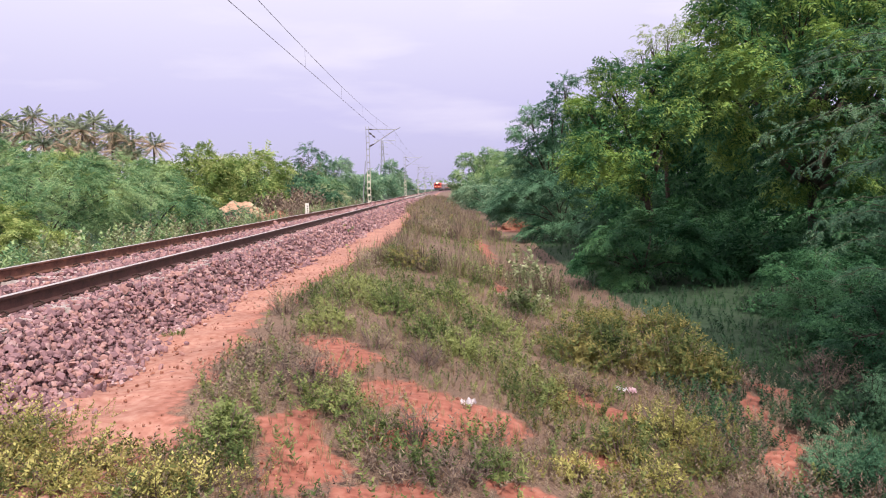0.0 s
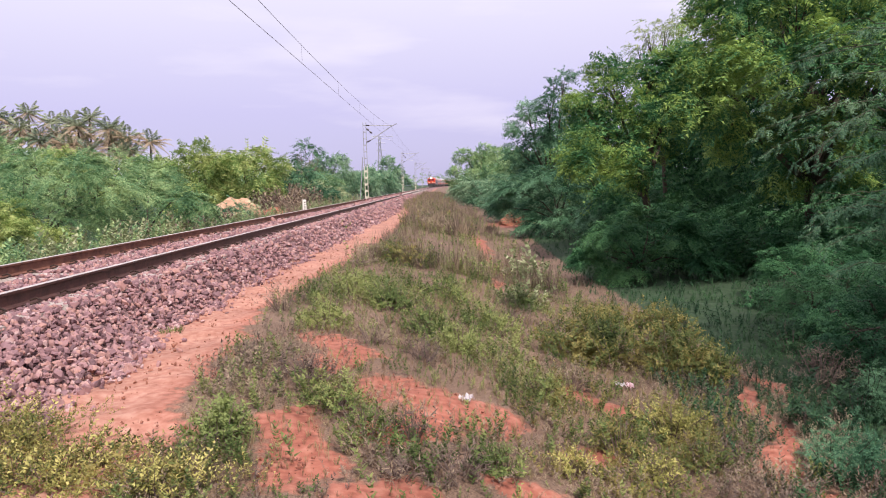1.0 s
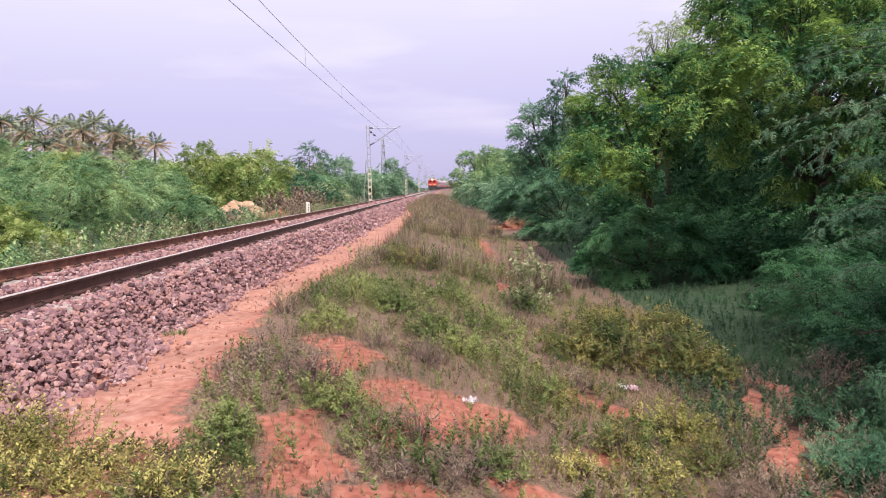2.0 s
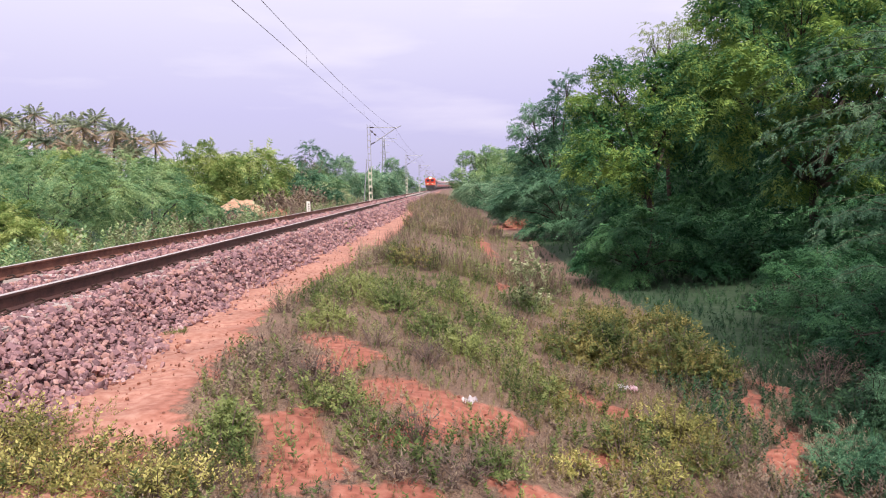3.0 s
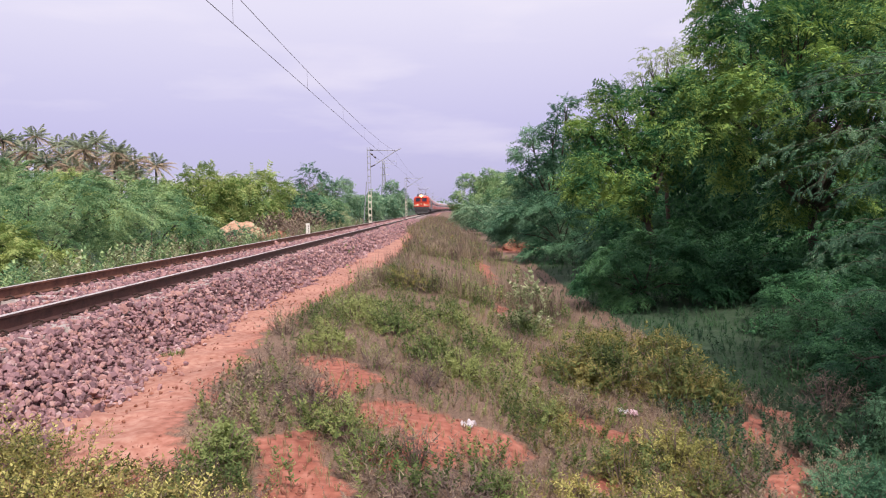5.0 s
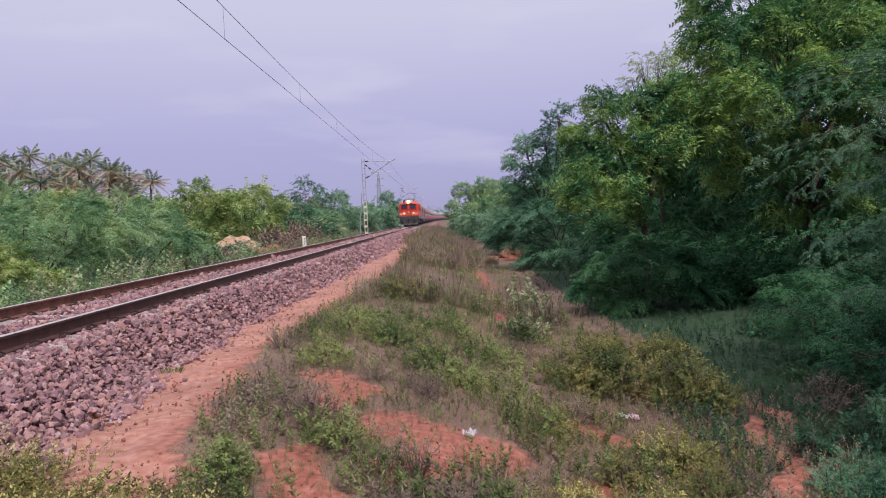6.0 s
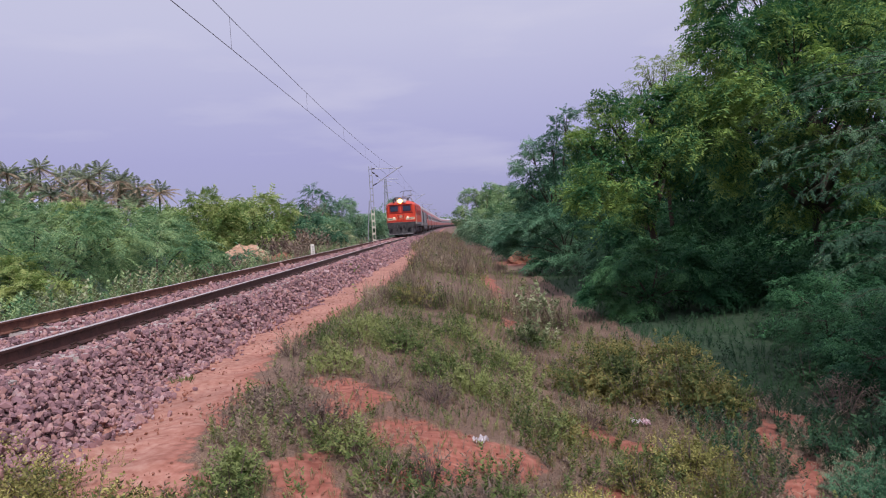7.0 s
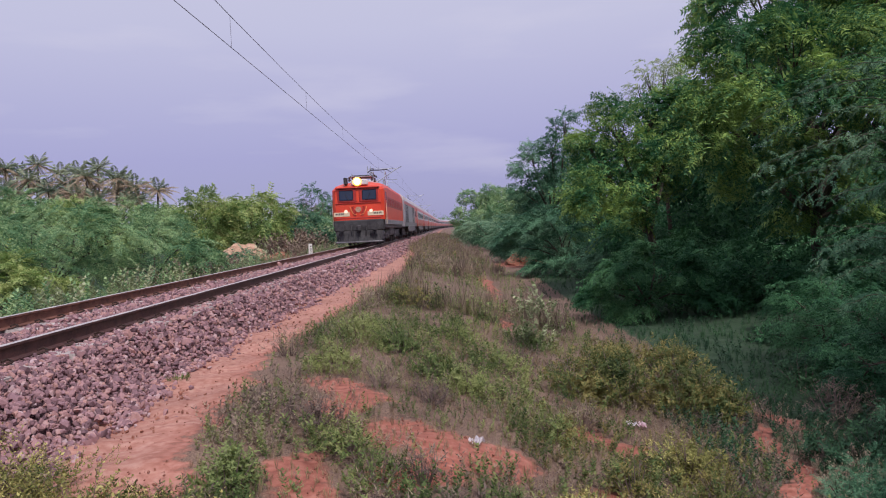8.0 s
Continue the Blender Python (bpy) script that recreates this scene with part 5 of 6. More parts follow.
# --- scrub behind the track ---
SCRUB = "scrub beyond the track"
leafy("scrub_bush", "wide weeping thorn scrub with feathery green sprays", (-13.4, 24.6),
      [(-14.1, 24.1, 1.6, 1.09), (-14.6, 22.4, 2.0, 1.05), (-12.0, 23.3, 2.0, 0.95), (-10.9, 23.8, 1.6, 1.04), (-12.9, 23.6, 0.9, 1.07), (-14.7, 24.2, 0.2, 1.10), (-16.1, 24.1, 0.6, 1.13), (-12.0, 24.3, 0.7, 1.06)],
      F_BUSH, FINE, 0.36, 401, 46, 0.6, 0.08, "bush", SCRUB)
leafy("scrub_bush", "arching thorn scrub beside the stone bed", (-11.6, 27.8),
      [(-11.5, 28.4, 1.6, 1.15), (-9.7, 26.1, 1.2, 0.90), (-12.1, 28.0, 0.6, 1.05), (-9.8, 25.9, 0.3, 0.69), (-12.5, 27.0, 0.5, 0.85), (-8.9, 25.9, 0.8, 0.53)],
      F_BUSH, FINE, 0.38, 402, 46, 0.65, 0.07, "bush", SCRUB)
leafy("scrub_bush", "arching thorn scrub in a second row behind the track", (-17.5, 33.8),
      [(-18.4, 32.5, 2.8, 0.91), (-16.9, 34.0, 2.9, 0.96), (-15.1, 34.4, 2.7, 1.08), (-12.7, 32.1, 2.2, 0.85), (-20.0, 32.6, 2.9, 0.87), (-21.3, 35.7, 3.7, 0.95), (-21.3, 32.3, 3.3, 1.01)],
      F_BUSH, FINE, 0.46, 403, 42, 0.55, 0.08, "bush", SCRUB)
leafy("scrub_bush", "yellow-leaved thorn bush among the green scrub", (-13.6, 21.6),
      [(-13.3, 21.6, 0.9, 0.7), (-12.6, 21.2, 0.4, 0.6), (-14.0, 21.2, 0.4, 0.6), (-12.1, 22.2, 0.2, 0.5)],
      F_YELLOW, FINE, 0.45, 404, 34, 0.6, 0.05, "bush", SCRUB)
leafy("scrub_bush", "broad yellow-green shrub with a pale crown", (-15.4, 46.6),
      [(-15.3, 45.0, 3.5, 1.06), (-17.0, 47.8, 2.7, 1.20), (-14.0, 44.8, 2.9, 1.12), (-15.0, 44.7, 1.5, 1.19), (-16.8, 45.4, 2.8, 0.71)],
      F_YELLOW, PINNATE, 0.55, 405, 42, 0.4, 0.08, "bush", SCRUB)
leafy("scrub_bush", "broad yellow-green shrub with a rounded crown", (-14.2, 53.6),
      [(-14.9, 53.5, 3.2, 1.34), (-12.8, 53.4, 2.9, 1.17), (-15.5, 53.2, 1.7, 1.50), (-12.7, 51.0, 1.6, 1.28), (-13.6, 50.3, 3.6, 0.87), (-13.6, 53.8, 4.0, 0.84), (-15.9, 52.5, 0.9, 1.07)],
      F_YELLOW, PINNATE, 0.60, 406, 42, 0.4, 0.08, "bush", SCRUB)
leafy("scrub_bush", "low spreading green scrub beyond the marker post", (-12.0, 59.4),
      [(-13.1, 59.3, 2.1, 1.21), (-11.1, 57.4, 2.5, 1.17), (-12.3, 58.8, 1.3, 1.20), (-10.6, 59.4, 1.1, 0.93), (-11.2, 58.6, 0.6, 0.73), (-13.6, 58.2, 1.1, 1.00), (-9.6, 59.0, 1.0, 0.74)],
      F_BLUE, FINE, 0.80, 407, 40, 0.6, 0.06, "bush", SCRUB)
leafy("tree", "rounded green tree behind the scrub", (-14.4, 93.0),
      [(-15.4, 93.2, 4.4, 1.75), (-13.7, 93.9, 4.7, 1.61), (-16.2, 91.1, 3.1, 1.71), (-12.1, 89.3, 3.0, 1.40), (-14.3, 92.4, 2.2, 1.59)],
      F_HAZED, PINNATE, 0.52, 408, 36, 0.4, 0.12, "tree", SCRUB)
leafy("tree", "far rounded trees beside the masts", (-18.0, 226.0),
      [(-17.2, 225.7, 8.0, 2.65), (-21.5, 224.3, 4.9, 2.63), (-14.3, 220.9, 5.7, 2.42), (-17.2, 223.5, 2.7, 2.79), (-12.4, 226.2, 3.3, 2.12), (-25.5, 220.2, 3.8, 2.75), (-10.1, 228.7, 1.9, 1.43)],
      F_HAZED, PINNATE, 0.95, 409, 36, 0.4, 0.15, "tree", SCRUB)
leafy("tree", "small dark open tree beside the leafless shrub", (-14.6, 78.2),
      [(-14.6, 77.8, 5.9, 0.85), (-13.9, 78.9, 5.5, 0.74), (-15.2, 77.5, 4.9, 0.73)],
      F_THORN, PINNATE, 0.60, 410, 18, 0.2, 0.08, "tree", SCRUB, 6, 0.4)
leafy("scrub_bush", "low bluish-green thorn bush before the rubble heap", (-11.4, 38.4),
      [(-11.8, 38.7, 0.3, 0.60), (-10.6, 37.3, 0.5, 0.47), (-12.2, 38.1, 0.1, 0.42)],
      F_BLUE, FINE, 0.42, 411, 40, 0.6, 0.04, "bush", SCRUB)
for i, (x, y, r, h, mat) in enumerate([(-24.0, 40.0, 1.8, 3.8, F_BUSH), (-30.0, 47.0, 2.0, 4.2, F_BUSH), (-23.0, 54.0, 2.2, 5.0, F_YELLOW), (-33.0, 62.0, 2.8, 6.2, F_YELLOW),
                                      (-19.5, 66.0, 2.2, 4.6, F_BUSH), (-12.6, 70.0, 1.5, 3.6, F_BUSH), (-26.0, 78.0, 2.8, 6.0, F_YELLOW), (-42.0, 76.0, 3.2, 6.6, F_BUSH),
                                      (-17.0, 80.0, 2.0, 5.0, F_BUSH), (-14.6, 118.0, 2.2, 4.4, F_HAZED), (-20.0, 108.0, 2.6, 5.2, F_HAZED), (-17.5, 185.0, 3.4, 6.4, F_HAZED), (-22.0, 250.0, 4.4, 8.0, F_HAZED)]):
    rng = np.random.default_rng(430 + i)
    z = float(ground_z(x, y))
    leafy("scrub_bush" if h < 5.5 else "tree", {F_BUSH: "rounded green thorn scrub in the rear rows", F_YELLOW: "yellow-green shrub in the rear rows", F_HAZED: "green tree far along the track, paled for haze"}[mat], (x, y),
          [(x + math.cos(k * 2.4) * r * 1.1, y + math.sin(k * 2.4) * r, z + h * (0.30 + 0.075 * (k % 7)), r * rng.uniform(0.6, 0.9)) for k in range(7)],
          mat, FINE if mat is F_BUSH and y < 72 else PINNATE, 0.38 + 0.0038 * y, 450 + i, 22, 0.6, 0.08, "bush" if h < 5.5 else "tree", SCRUB)
for i, (x, y, r, h) in enumerate([(-11.0, 64.0, 0.8, 2.2), (-10.9, 67.5, 0.8, 2.0), (-10.8, 71.5, 0.7, 1.8)]):
    z = float(ground_z(x, y))
    leafy("scrub_bush", "pale dry-leaved shrub by the mast", (x, y), [(x + math.cos(k * 2.1) * r * 0.8, y + math.sin(k * 2.1) * r, z + h * (0.35 + 0.12 * k), r * 0.7) for k in range(5)],
          F_PALE, PINNATE, 0.42, 480 + i, 26, 0.3, 0.05, "bush", SCRUB, 8, 0.3)

# bare shrub
def bare_shrub(x, y, h, seed):
    rng = np.random.default_rng(seed)
    z = float(ground_z(x, y))
    root = new("leafless_shrub")
    for _ in range(7):
        d = Vector((rng.normal(0, 0.5), rng.normal(0, 0.5), 1)).normalized()
        bm = bmesh.new()
        tip = Vector((x, y, z)) + d * h
        mid = Vector((x, y, z)) + d * h * 0.5
        tube(bm, [(x, y, z - 0.1), mid, tip], [0.06, 0.04, 0.012], 5)
        for k in range(9):
            q = mid.lerp(tip, k / 9)
            e = q + Vector((rng.normal(0, 0.5), rng.normal(0, 0.5), 0.55)) * h * 0.22
            tube(bm, [q, e], [0.022, 0.006], 4)
        part("branch", bm, M_TWIG, root)
    tagged(root, "leafless purplish-brown shrub among the scrub", "shrub")


bare_shrub(-14.6, 74.0, 5.6, 1)
bare_shrub(-15.6, 77.0, 5.2, 2)

# --- coconut palms ---
def palm(x, y, h, seed, dry):
    rng = np.random.default_rng(seed)
    h -= 1.0
    z = float(ground_z(x, y))
    root = new("coconut_palm")
    lean = rng.normal(0, 0.6, 2)
    bm = bmesh.new()
    tube(bm, [(x, y, z - 0.2), (x + lean[0] * 0.4, y + lean[1] * 0.4, z + h * 0.5), (x + lean[0], y + lean[1], z + h)], [0.28, 0.2, 0.15], 8)
    part("trunk", bm, M_BARK, root)
    for k in range(26):
        a = k * 2.4 + rng.random() * 0.5
        lift = 1.15 - 1.75 * (k / 25) + rng.normal(0, 0.1)
        length = rng.uniform(3.0, 4.0)
        pts = []
        for j in range(11):
            t = j / 10
            r = length * t * math.cos(lift) * (1 - 0.12 * t)
            pts.append(np.array([math.cos(a) * r, math.sin(a) * r, length * (math.sin(lift) * t - 0.34 * t * t)]))
        side = np.array([-math.sin(a), math.cos(a), 0])
        q = []
        for j in range(1, 11):
            w0 = (pts[j] - pts[j - 1]); w0 /= np.linalg.norm(w0)
            for s in (-1, 1):
                for u in (0.2, 0.5, 0.8):
                    b = pts[j - 1] * (1 - u) + pts[j] * u
                    w = w0 * 0.8 + side * s * 0.7 + np.array([0, 0, -0.35 - 0.4 * rng.random()])
                    w /= np.linalg.norm(w)
                    q.append(leaf(b, w, w0, 0.85 * math.sin(math.pi * (0.2 + 0.7 * (j / 10))), 0.058))
        q = np.array(q) + np.array([x + lean[0], y + lean[1], z + h])
        ob = new("frond", polys("frond", q, 4, F_PALMDRY if k > dry else F_PALM))
        ob.parent = root
    tagged(root, "tall coconut palm with drooping fronds greyed for haze", "palm tree", "palms behind the scrub")


PALMS = [(-77.9, 131, 16.5), (-71.1, 127, 17.3), (-70.4, 132, 16.1), (-62.2, 123, 14.9), (-61.4, 128, 16.4), (-53.3, 116, 13.3), (-53.8, 120, 13.0), (-49.3, 114, 11.7), (-48.8, 121, 11.4), (-67.9, 117, 14.0), (-68.6, 121, 12.7), (-60.7, 117, 12.4), (-63.8, 116, 11.7), (-60.2, 120, 11.1), (-58.8, 122, 12.7), (-76.0, 126, 16.7), (-56.5, 122, 11.3), (-54.1, 121, 10.7), (-48.3, 114, 9.7), (-80.4, 128, 16.4), (-77.2, 119, 14.1), (-72.2, 121, 12.3), (-63.3, 119, 10.7), (-55.8, 113, 13.4), (-72.3, 117, 12.5)]
PALMS += [(-74.5 + 3.1 * k, 108 + (k * 5) % 7, 9.6 + 0.9 * math.sin(k * 2.3)) for k in range(9)]
for i, (x, y, h) in enumerate(PALMS):
    palm(x, y, h, 500 + i, 5 if h < 12.8 and i % 3 else (14 if i % 2 else 19))

# far belt of trees that closes the view
def far_woods():
    rng = np.random.default_rng(77)
    cl = []
    for _ in range(150):
        side = rng.random()
        if side < 0.55:
            y = rng.uniform(170, 520); x = -rng.uniform(22, 120) - y * 0.1
        else:
            y = rng.uniform(130, 420); x = rng.uniform(14, 60) + (y / 420) ** 2 * 8
        r = rng.uniform(3.0, 5.5)
        cl.append((x, y, rng.uniform(2.0, 4.2), r, r, r * 0.75))
    for k in range(60):
        x = -260 + k * 8.5 + rng.normal(0, 3)
        y = 640 + rng.normal(0, 25)
        r = rng.uniform(5, 8)
        cl.append((x, y, rng.uniform(2.5, 5.0), r, r, r * 0.8))
    me = polys("far_woods", crown_leaves(cl, 5000, TUFTS, 2.8, rng, 0.4), 3, F_BUSH)
    tagged(new("far_woods", me), "distant belt of dark green trees and scrub", "woods", kind="stuff")


far_woods()

# ================= bank vegetation =================
def plants(name, label, mat, shapes, spots, height, seed, category="weeds"):
    rng = np.random.default_rng(seed)
    x, y = spots
    pos = np.stack([x, y, ground_z(x, y) - 0.01], 1)
    size = height * np.clip(rng.lognormal(0, 0.3, len(x)), 0.45, 1.6)
    size = size * (0.5 + 1.0 * value(x, y * 0.7, 0.9, seed))
    me = polys(name, spread_up(shapes, pos, size, rng), shapes[0].shape[1], mat)
    return tagged(new(name, me), label, category, kind="stuff")


def spread_up(shapes, pos, size, rng):
    """Upright copies, each turned about the vertical."""
    a = rng.uniform(0, 6.283, len(pos))
    ca, sa, o, i1 = np.cos(a), np.sin(a), np.zeros(len(a)), np.ones(len(a))
    R = np.stack([ca, -sa, o, sa, ca, o, o, o, i1], 1).reshape(-1, 3, 3)
    R = R + rng.normal(0, 0.10, R.shape)
    pick = rng.integers(0, len(shapes), len(pos))
    out = []
    for k, s in enumerate(shapes):
        w = np.flatnonzero(pick == k)
        p = np.einsum('nij,vj->nvi', R[w], s.reshape(-1, 3)) * size[w, None, None] + pos[w, None, :]
        out.append(p.reshape(-1, s.shape[1], 3))
    return np.concatenate(out)


def value(x, y, scale, seed):
    """Smooth noise 0..1 over the plan."""
    return np.array([0.5 + 0.5 * noise.noise((a * scale, b * scale, seed * 7.3)) for a, b in zip(x, y)])


def sow(rng, n, x0, x1, y0, y1, patch, seed, cover=0.5, bare_ok=0.06):
    """Random spots in patches, off the bare earth."""
    y = y0 + (y1 - y0) * rng.random(n) ** 1.5
    x = rng.uniform(x0, x1, n)
    v = value(x, y, patch, seed)
    keep = (v > 1 - cover) | (rng.random(n) < 0.08)
    edge = np.interp(y, EDGE_Y, EDGE_X)
    keep &= (x > edge + 0.22 * smooth((y - 13) / 6) + 0.05 * rng.normal(size=n))
    keep &= (bare_at(x, y) < 0.45) | (rng.random(n) < bare_ok)
    return x[keep], y[keep]


rng = np.random.default_rng(9)
plants("green_weeds", "knee-high leafy green weeds on the bank", F_WEED, HERBS, sow(rng, 6500, -2.4, 2.8, 3.2, 16, 1.1, 1, 0.46), 0.13, 31)
for name, label, mat, shapes, count, seed in (("green_weeds", "leafy green weeds behind the viewpoint", F_WEED, HERBS, 700, 21), ("dry_weeds", "dry weeds behind the viewpoint", F_DRY, TWIGGY, 900, 22)):
    back = np.random.default_rng(seed)
    plants(name, label, mat, shapes, (back.uniform(-1.7, 6.0, count), back.uniform(-9.0, 3.0, count)), 0.16, seed)
plants("dry_weeds", "dry purplish-grey weeds with bare stalks", F_DRY, TWIGGY, sow(rng, 9500, -2.4, 3.4, 3.2, 18, 1.3, 2, 0.58, 0.40), 0.125, 32)
plants("straw_grass", "thin straw-coloured grass between the weeds", F_STRAW, GRASS, sow(rng, 2200, -1.9, 3.4, 3.0, 14, 0.8, 3, 0.55, 0.45), 0.09, 33)
plants("green_weeds", "leafy green weeds farther along the bank", F_WEED, HERBS_FAR, sow(rng, 4200, -2.5, 2.6, 15, 60, 0.35, 4, 0.45), 0.28, 34)
plants("dry_weeds", "tall brownish dry weeds along the crest of the bank", F_DRY, HAY, sow(rng, 5200, -2.5, 2.4, 15, 70, 0.4, 5, 0.5), 0.36, 35)
plants("shade_herbs", "dark green herbs in the shade of the trees", F_HERBSHADE, HERBS, sow(rng, 3000, 3.4, 9.5, 4.5, 30, 0.6, 6, 0.45, 0.02), 0.17, 36)
plants("shade_herbs", "dark green herbs beside the trail", F_HERBSHADE, HERBS, sow(rng, 1800, 3.2, 6.5, 4.2, 10, 0.8, 12, 0.5, 0.05), 0.13, 48)
plants("short_grass", "short grass in the shaded clearing", F_HERBSHADE, GRASS, sow(rng, 2800, 3.0, 8.0, 5.0, 34, 0.5, 7, 0.8, 0.03), 0.13, 37, "grass")


plants("dry_weeds", "grey-purple dry weeds beside the trail", F_DRY, TWIGGY, sow(rng, 2200, 1.9, 3.7, 3.6, 8.5, 1.0, 14, 0.8, 0.03), 0.13, 55)
plants("shade_herbs", "small dark herbs beside the trail", F_HERBSHADE, HERBS, sow(rng, 1500, 2.3, 3.8, 3.6, 8.5, 0.9, 15, 0.7, 0.03), 0.12, 56)
plants("green_weeds", "olive weeds on the lower bank", F_OLIVE, HERBS, sow(rng, 1500, 0.4, 2.6, 3.6, 8.0, 1.2, 16, 0.5, 0.04), 0.12, 57)


def verge_left():
    rng = np.random.default_rng(41)
    n = 1500
    y = 12 + 60 * rng.random(n) ** 1.4
    x = -8.1 - 2.6 * rng.random(n)
    keep = ~((y > 33) & (y < 47) & (x > -9.6))
    x, y = x[keep], y[keep]
    plants("verge_weeds", "pale leafy weeds along the far side of the track", F_PALE, HERBS, (x[:420], y[:420]), 0.6, 42)
    plants("verge_weeds", "low green weeds along the far side of the track", F_BUSH, HERBS, (x[420:1000], y[420:1000]), 0.45, 47)
    plants("verge_weeds", "dry brown weeds along the far side of the track", F_DRY, TWIGGY, (x[1000:], y[1000:] + 10), 0.5, 43)


verge_left()


def crest():
    """Taller dry growth where the path is lost in the distance."""
    rng = np.random.default_rng(52)
    n = 6000
    y = 26 + 95 * rng.random(n) ** 1.3
    x = rng.uniform(-3.1, 1.2, n)
    keep = (x > -1.55 - 1.5 * smooth((y - 33) / 22)) & (bare_at(x, y) * smooth((38 - y) / 10) < 0.4)
    x, y = x[keep], y[keep]
    half = int(len(x) * 0.72)
    plants("dry_weeds", "tall purplish-brown dry weeds over the far end of the path", F_DRY, HAY, (x[:half], y[:half]), 0.50, 53)
    plants("green_weeds", "olive weeds over the far end of the path", F_OLIVE, HERBS_FAR, (x[half:], y[half:]), 0.38, 54)


crest()
rng = np.random.default_rng(19)
plants("green_weeds", "bright leafy mats on the crest of the bank", F_WEED, HERBS, sow(rng, 2200, -2.3, 1.0, 8.0, 24, 0.7, 11, 0.42), 0.16, 46)
plants("dead_stalks", "short dead stalks and grass bits on the red earth", F_STRAW, GRASS, sow(rng, 4200, -1.9, 3.0, 3.2, 14, 0.7, 8, 0.8, 0.75), 0.06, 44, "dry grass")
plants("seedlings", "tiny green seedlings over the red earth", F_WEED, HERBS, sow(rng, 3200, -1.9, 3.0, 3.2, 14, 0.9, 9, 0.7, 0.3), 0.08, 45)

# single bushes on the bank
def stem_bush(x, y, r, h, n, mat, label, seed, shapes=None, lean=0.5):
    """A bush of many leafy stems that fan out from the ground."""
    rng = np.random.default_rng(seed)
    shapes = shapes or HERBS
    a = rng.uniform(0, 6.283, n)
    k = rng.random(n) ** 0.6
    ragged = 1 + 0.35 * np.sin(3 * a + seed) + 0.2 * np.sin(7 * a)
    px, py = x + np.cos(a) * k * r * ragged, y + np.sin(a) * k * r * ragged
    pos = np.stack([px, py, ground_z(px, py) - 0.01], 1)
    tall = h * (1.05 - 0.6 * k * k) * np.clip(rng.lognormal(0, 0.2, n), 0.5, 1.35)
    out = np.stack([np.cos(a) * k, np.sin(a) * k, np.zeros(n)], 1) * lean
    up = np.stack([np.zeros(n), np.zeros(n), np.ones(n)], 1) + out + rng.normal(0, 0.14, (n, 3))
    up /= np.linalg.norm(up, axis=1, keepdims=True)
    s1 = np.cross(up, rng.normal(size=(n, 3)))
    s1 /= np.linalg.norm(s1, axis=1, keepdims=True)
    B = np.stack([s1, np.cross(up, s1), up], axis=2)
    pick = rng.integers(0, len(shapes), n)
    q, st = [], []
    corners = shapes[0].shape[1]
    for i, sh in enumerate(shapes):
        w = np.flatnonzero(pick == i)
        if not len(w):
            continue
        v = (np.einsum('nij,vj->nvi', B[w], sh.reshape(-1, 3)) * tall[w, None, None] + pos[w, None, :]).reshape(len(w), -1, corners, 3)
        if shapes is not GRASS:
            st.append(v[:, 0])
            v = v[:, 1:]
        q.append(v.reshape(-1, corners, 3))
    root = new("bush")
    ob = new("foliage", polys("foliage", np.concatenate(q), corners, mat))
    ob.parent = root
    if st:
        ob = tagged(new("stem", polys("stem", np.concatenate(st), corners, M_TWIG)), kind="stuff")
        ob.parent = root
    return tagged(root, label, "bush")


def weed_mound(x, y, r, h, mat, label, seed, shapes, size, cover=1.0, twigs=0):
    """A low bush of several leafy humps over the ground, with stems that stick out of it."""
    rng = np.random.default_rng(seed)
    root = new("bush")
    k = 6
    a = rng.uniform(0, 6.283, k)
    q = np.sqrt(rng.random(k)) * 0.7
    q[0] = 0.0
    rr = r * rng.uniform(0.38, 0.60, k)
    hh = h * rng.uniform(0.50, 0.95, k)
    hh[0], rr[0] = h * 0.9, r * 0.6
    cx, cy = x + np.cos(a) * q * r, y + np.sin(a) * q * r
    n = np.maximum(8, cover * 7.0 * rr * (rr + hh) / size ** 2).astype(int)
    pick = np.repeat(np.arange(k), n)
    d = rng.normal(size=(len(pick), 3))
    d[:, 2] = np.abs(d[:, 2])
    d /= np.linalg.norm(d, axis=1, keepdims=True)
    out = rng.uniform(0.55, 1.10, len(pick))
    px, py = cx[pick] + d[:, 0] * rr[pick] * out, cy[pick] + d[:, 1] * rr[pick] * out
    pos = np.stack([px, py, ground_z(px, py) + d[:, 2] * hh[pick] * out], axis=1)
    way = d * [0.8, 0.8, 0.5] + [0, 0, 0.45] + rng.normal(0, 0.35, d.shape)
    leaves = spread(shapes, pos, way, size * np.clip(rng.lognormal(0, 0.3, len(pick)), 0.5, 1.8), rng, d + [0, -0.2, 0.6])
    ob = new("foliage", polys("foliage", leaves, 3, mat))
    ob.parent = root
    bm = bmesh.new()
    for j in range(8 + twigs):
        b = rng.uniform(0, 6.283)
        u = rng.random() ** 0.5
        ex, ey = x + math.cos(b) * u * r * 0.9, y + math.sin(b) * u * r * 0.9
        top = h * rng.uniform(0.75, 1.2) * (1.1 - 0.5 * u)
        gx, gy = x + (ex - x) * 0.35, y + (ey - y) * 0.35
        tube(bm, [(gx, gy, float(ground_z(gx, gy)) - 0.02), ((gx + ex) / 2, (gy + ey) / 2, float(ground_z(gx, gy)) + top * 0.55), (ex, ey, float(ground_z(ex, ey)) + top)], [0.006, 0.004, 0.002], 4, False)
    ob = tagged(obj("stem", bm, M_TWIG), kind="stuff")
    ob.parent = root
    return tagged(root, label, "bush")


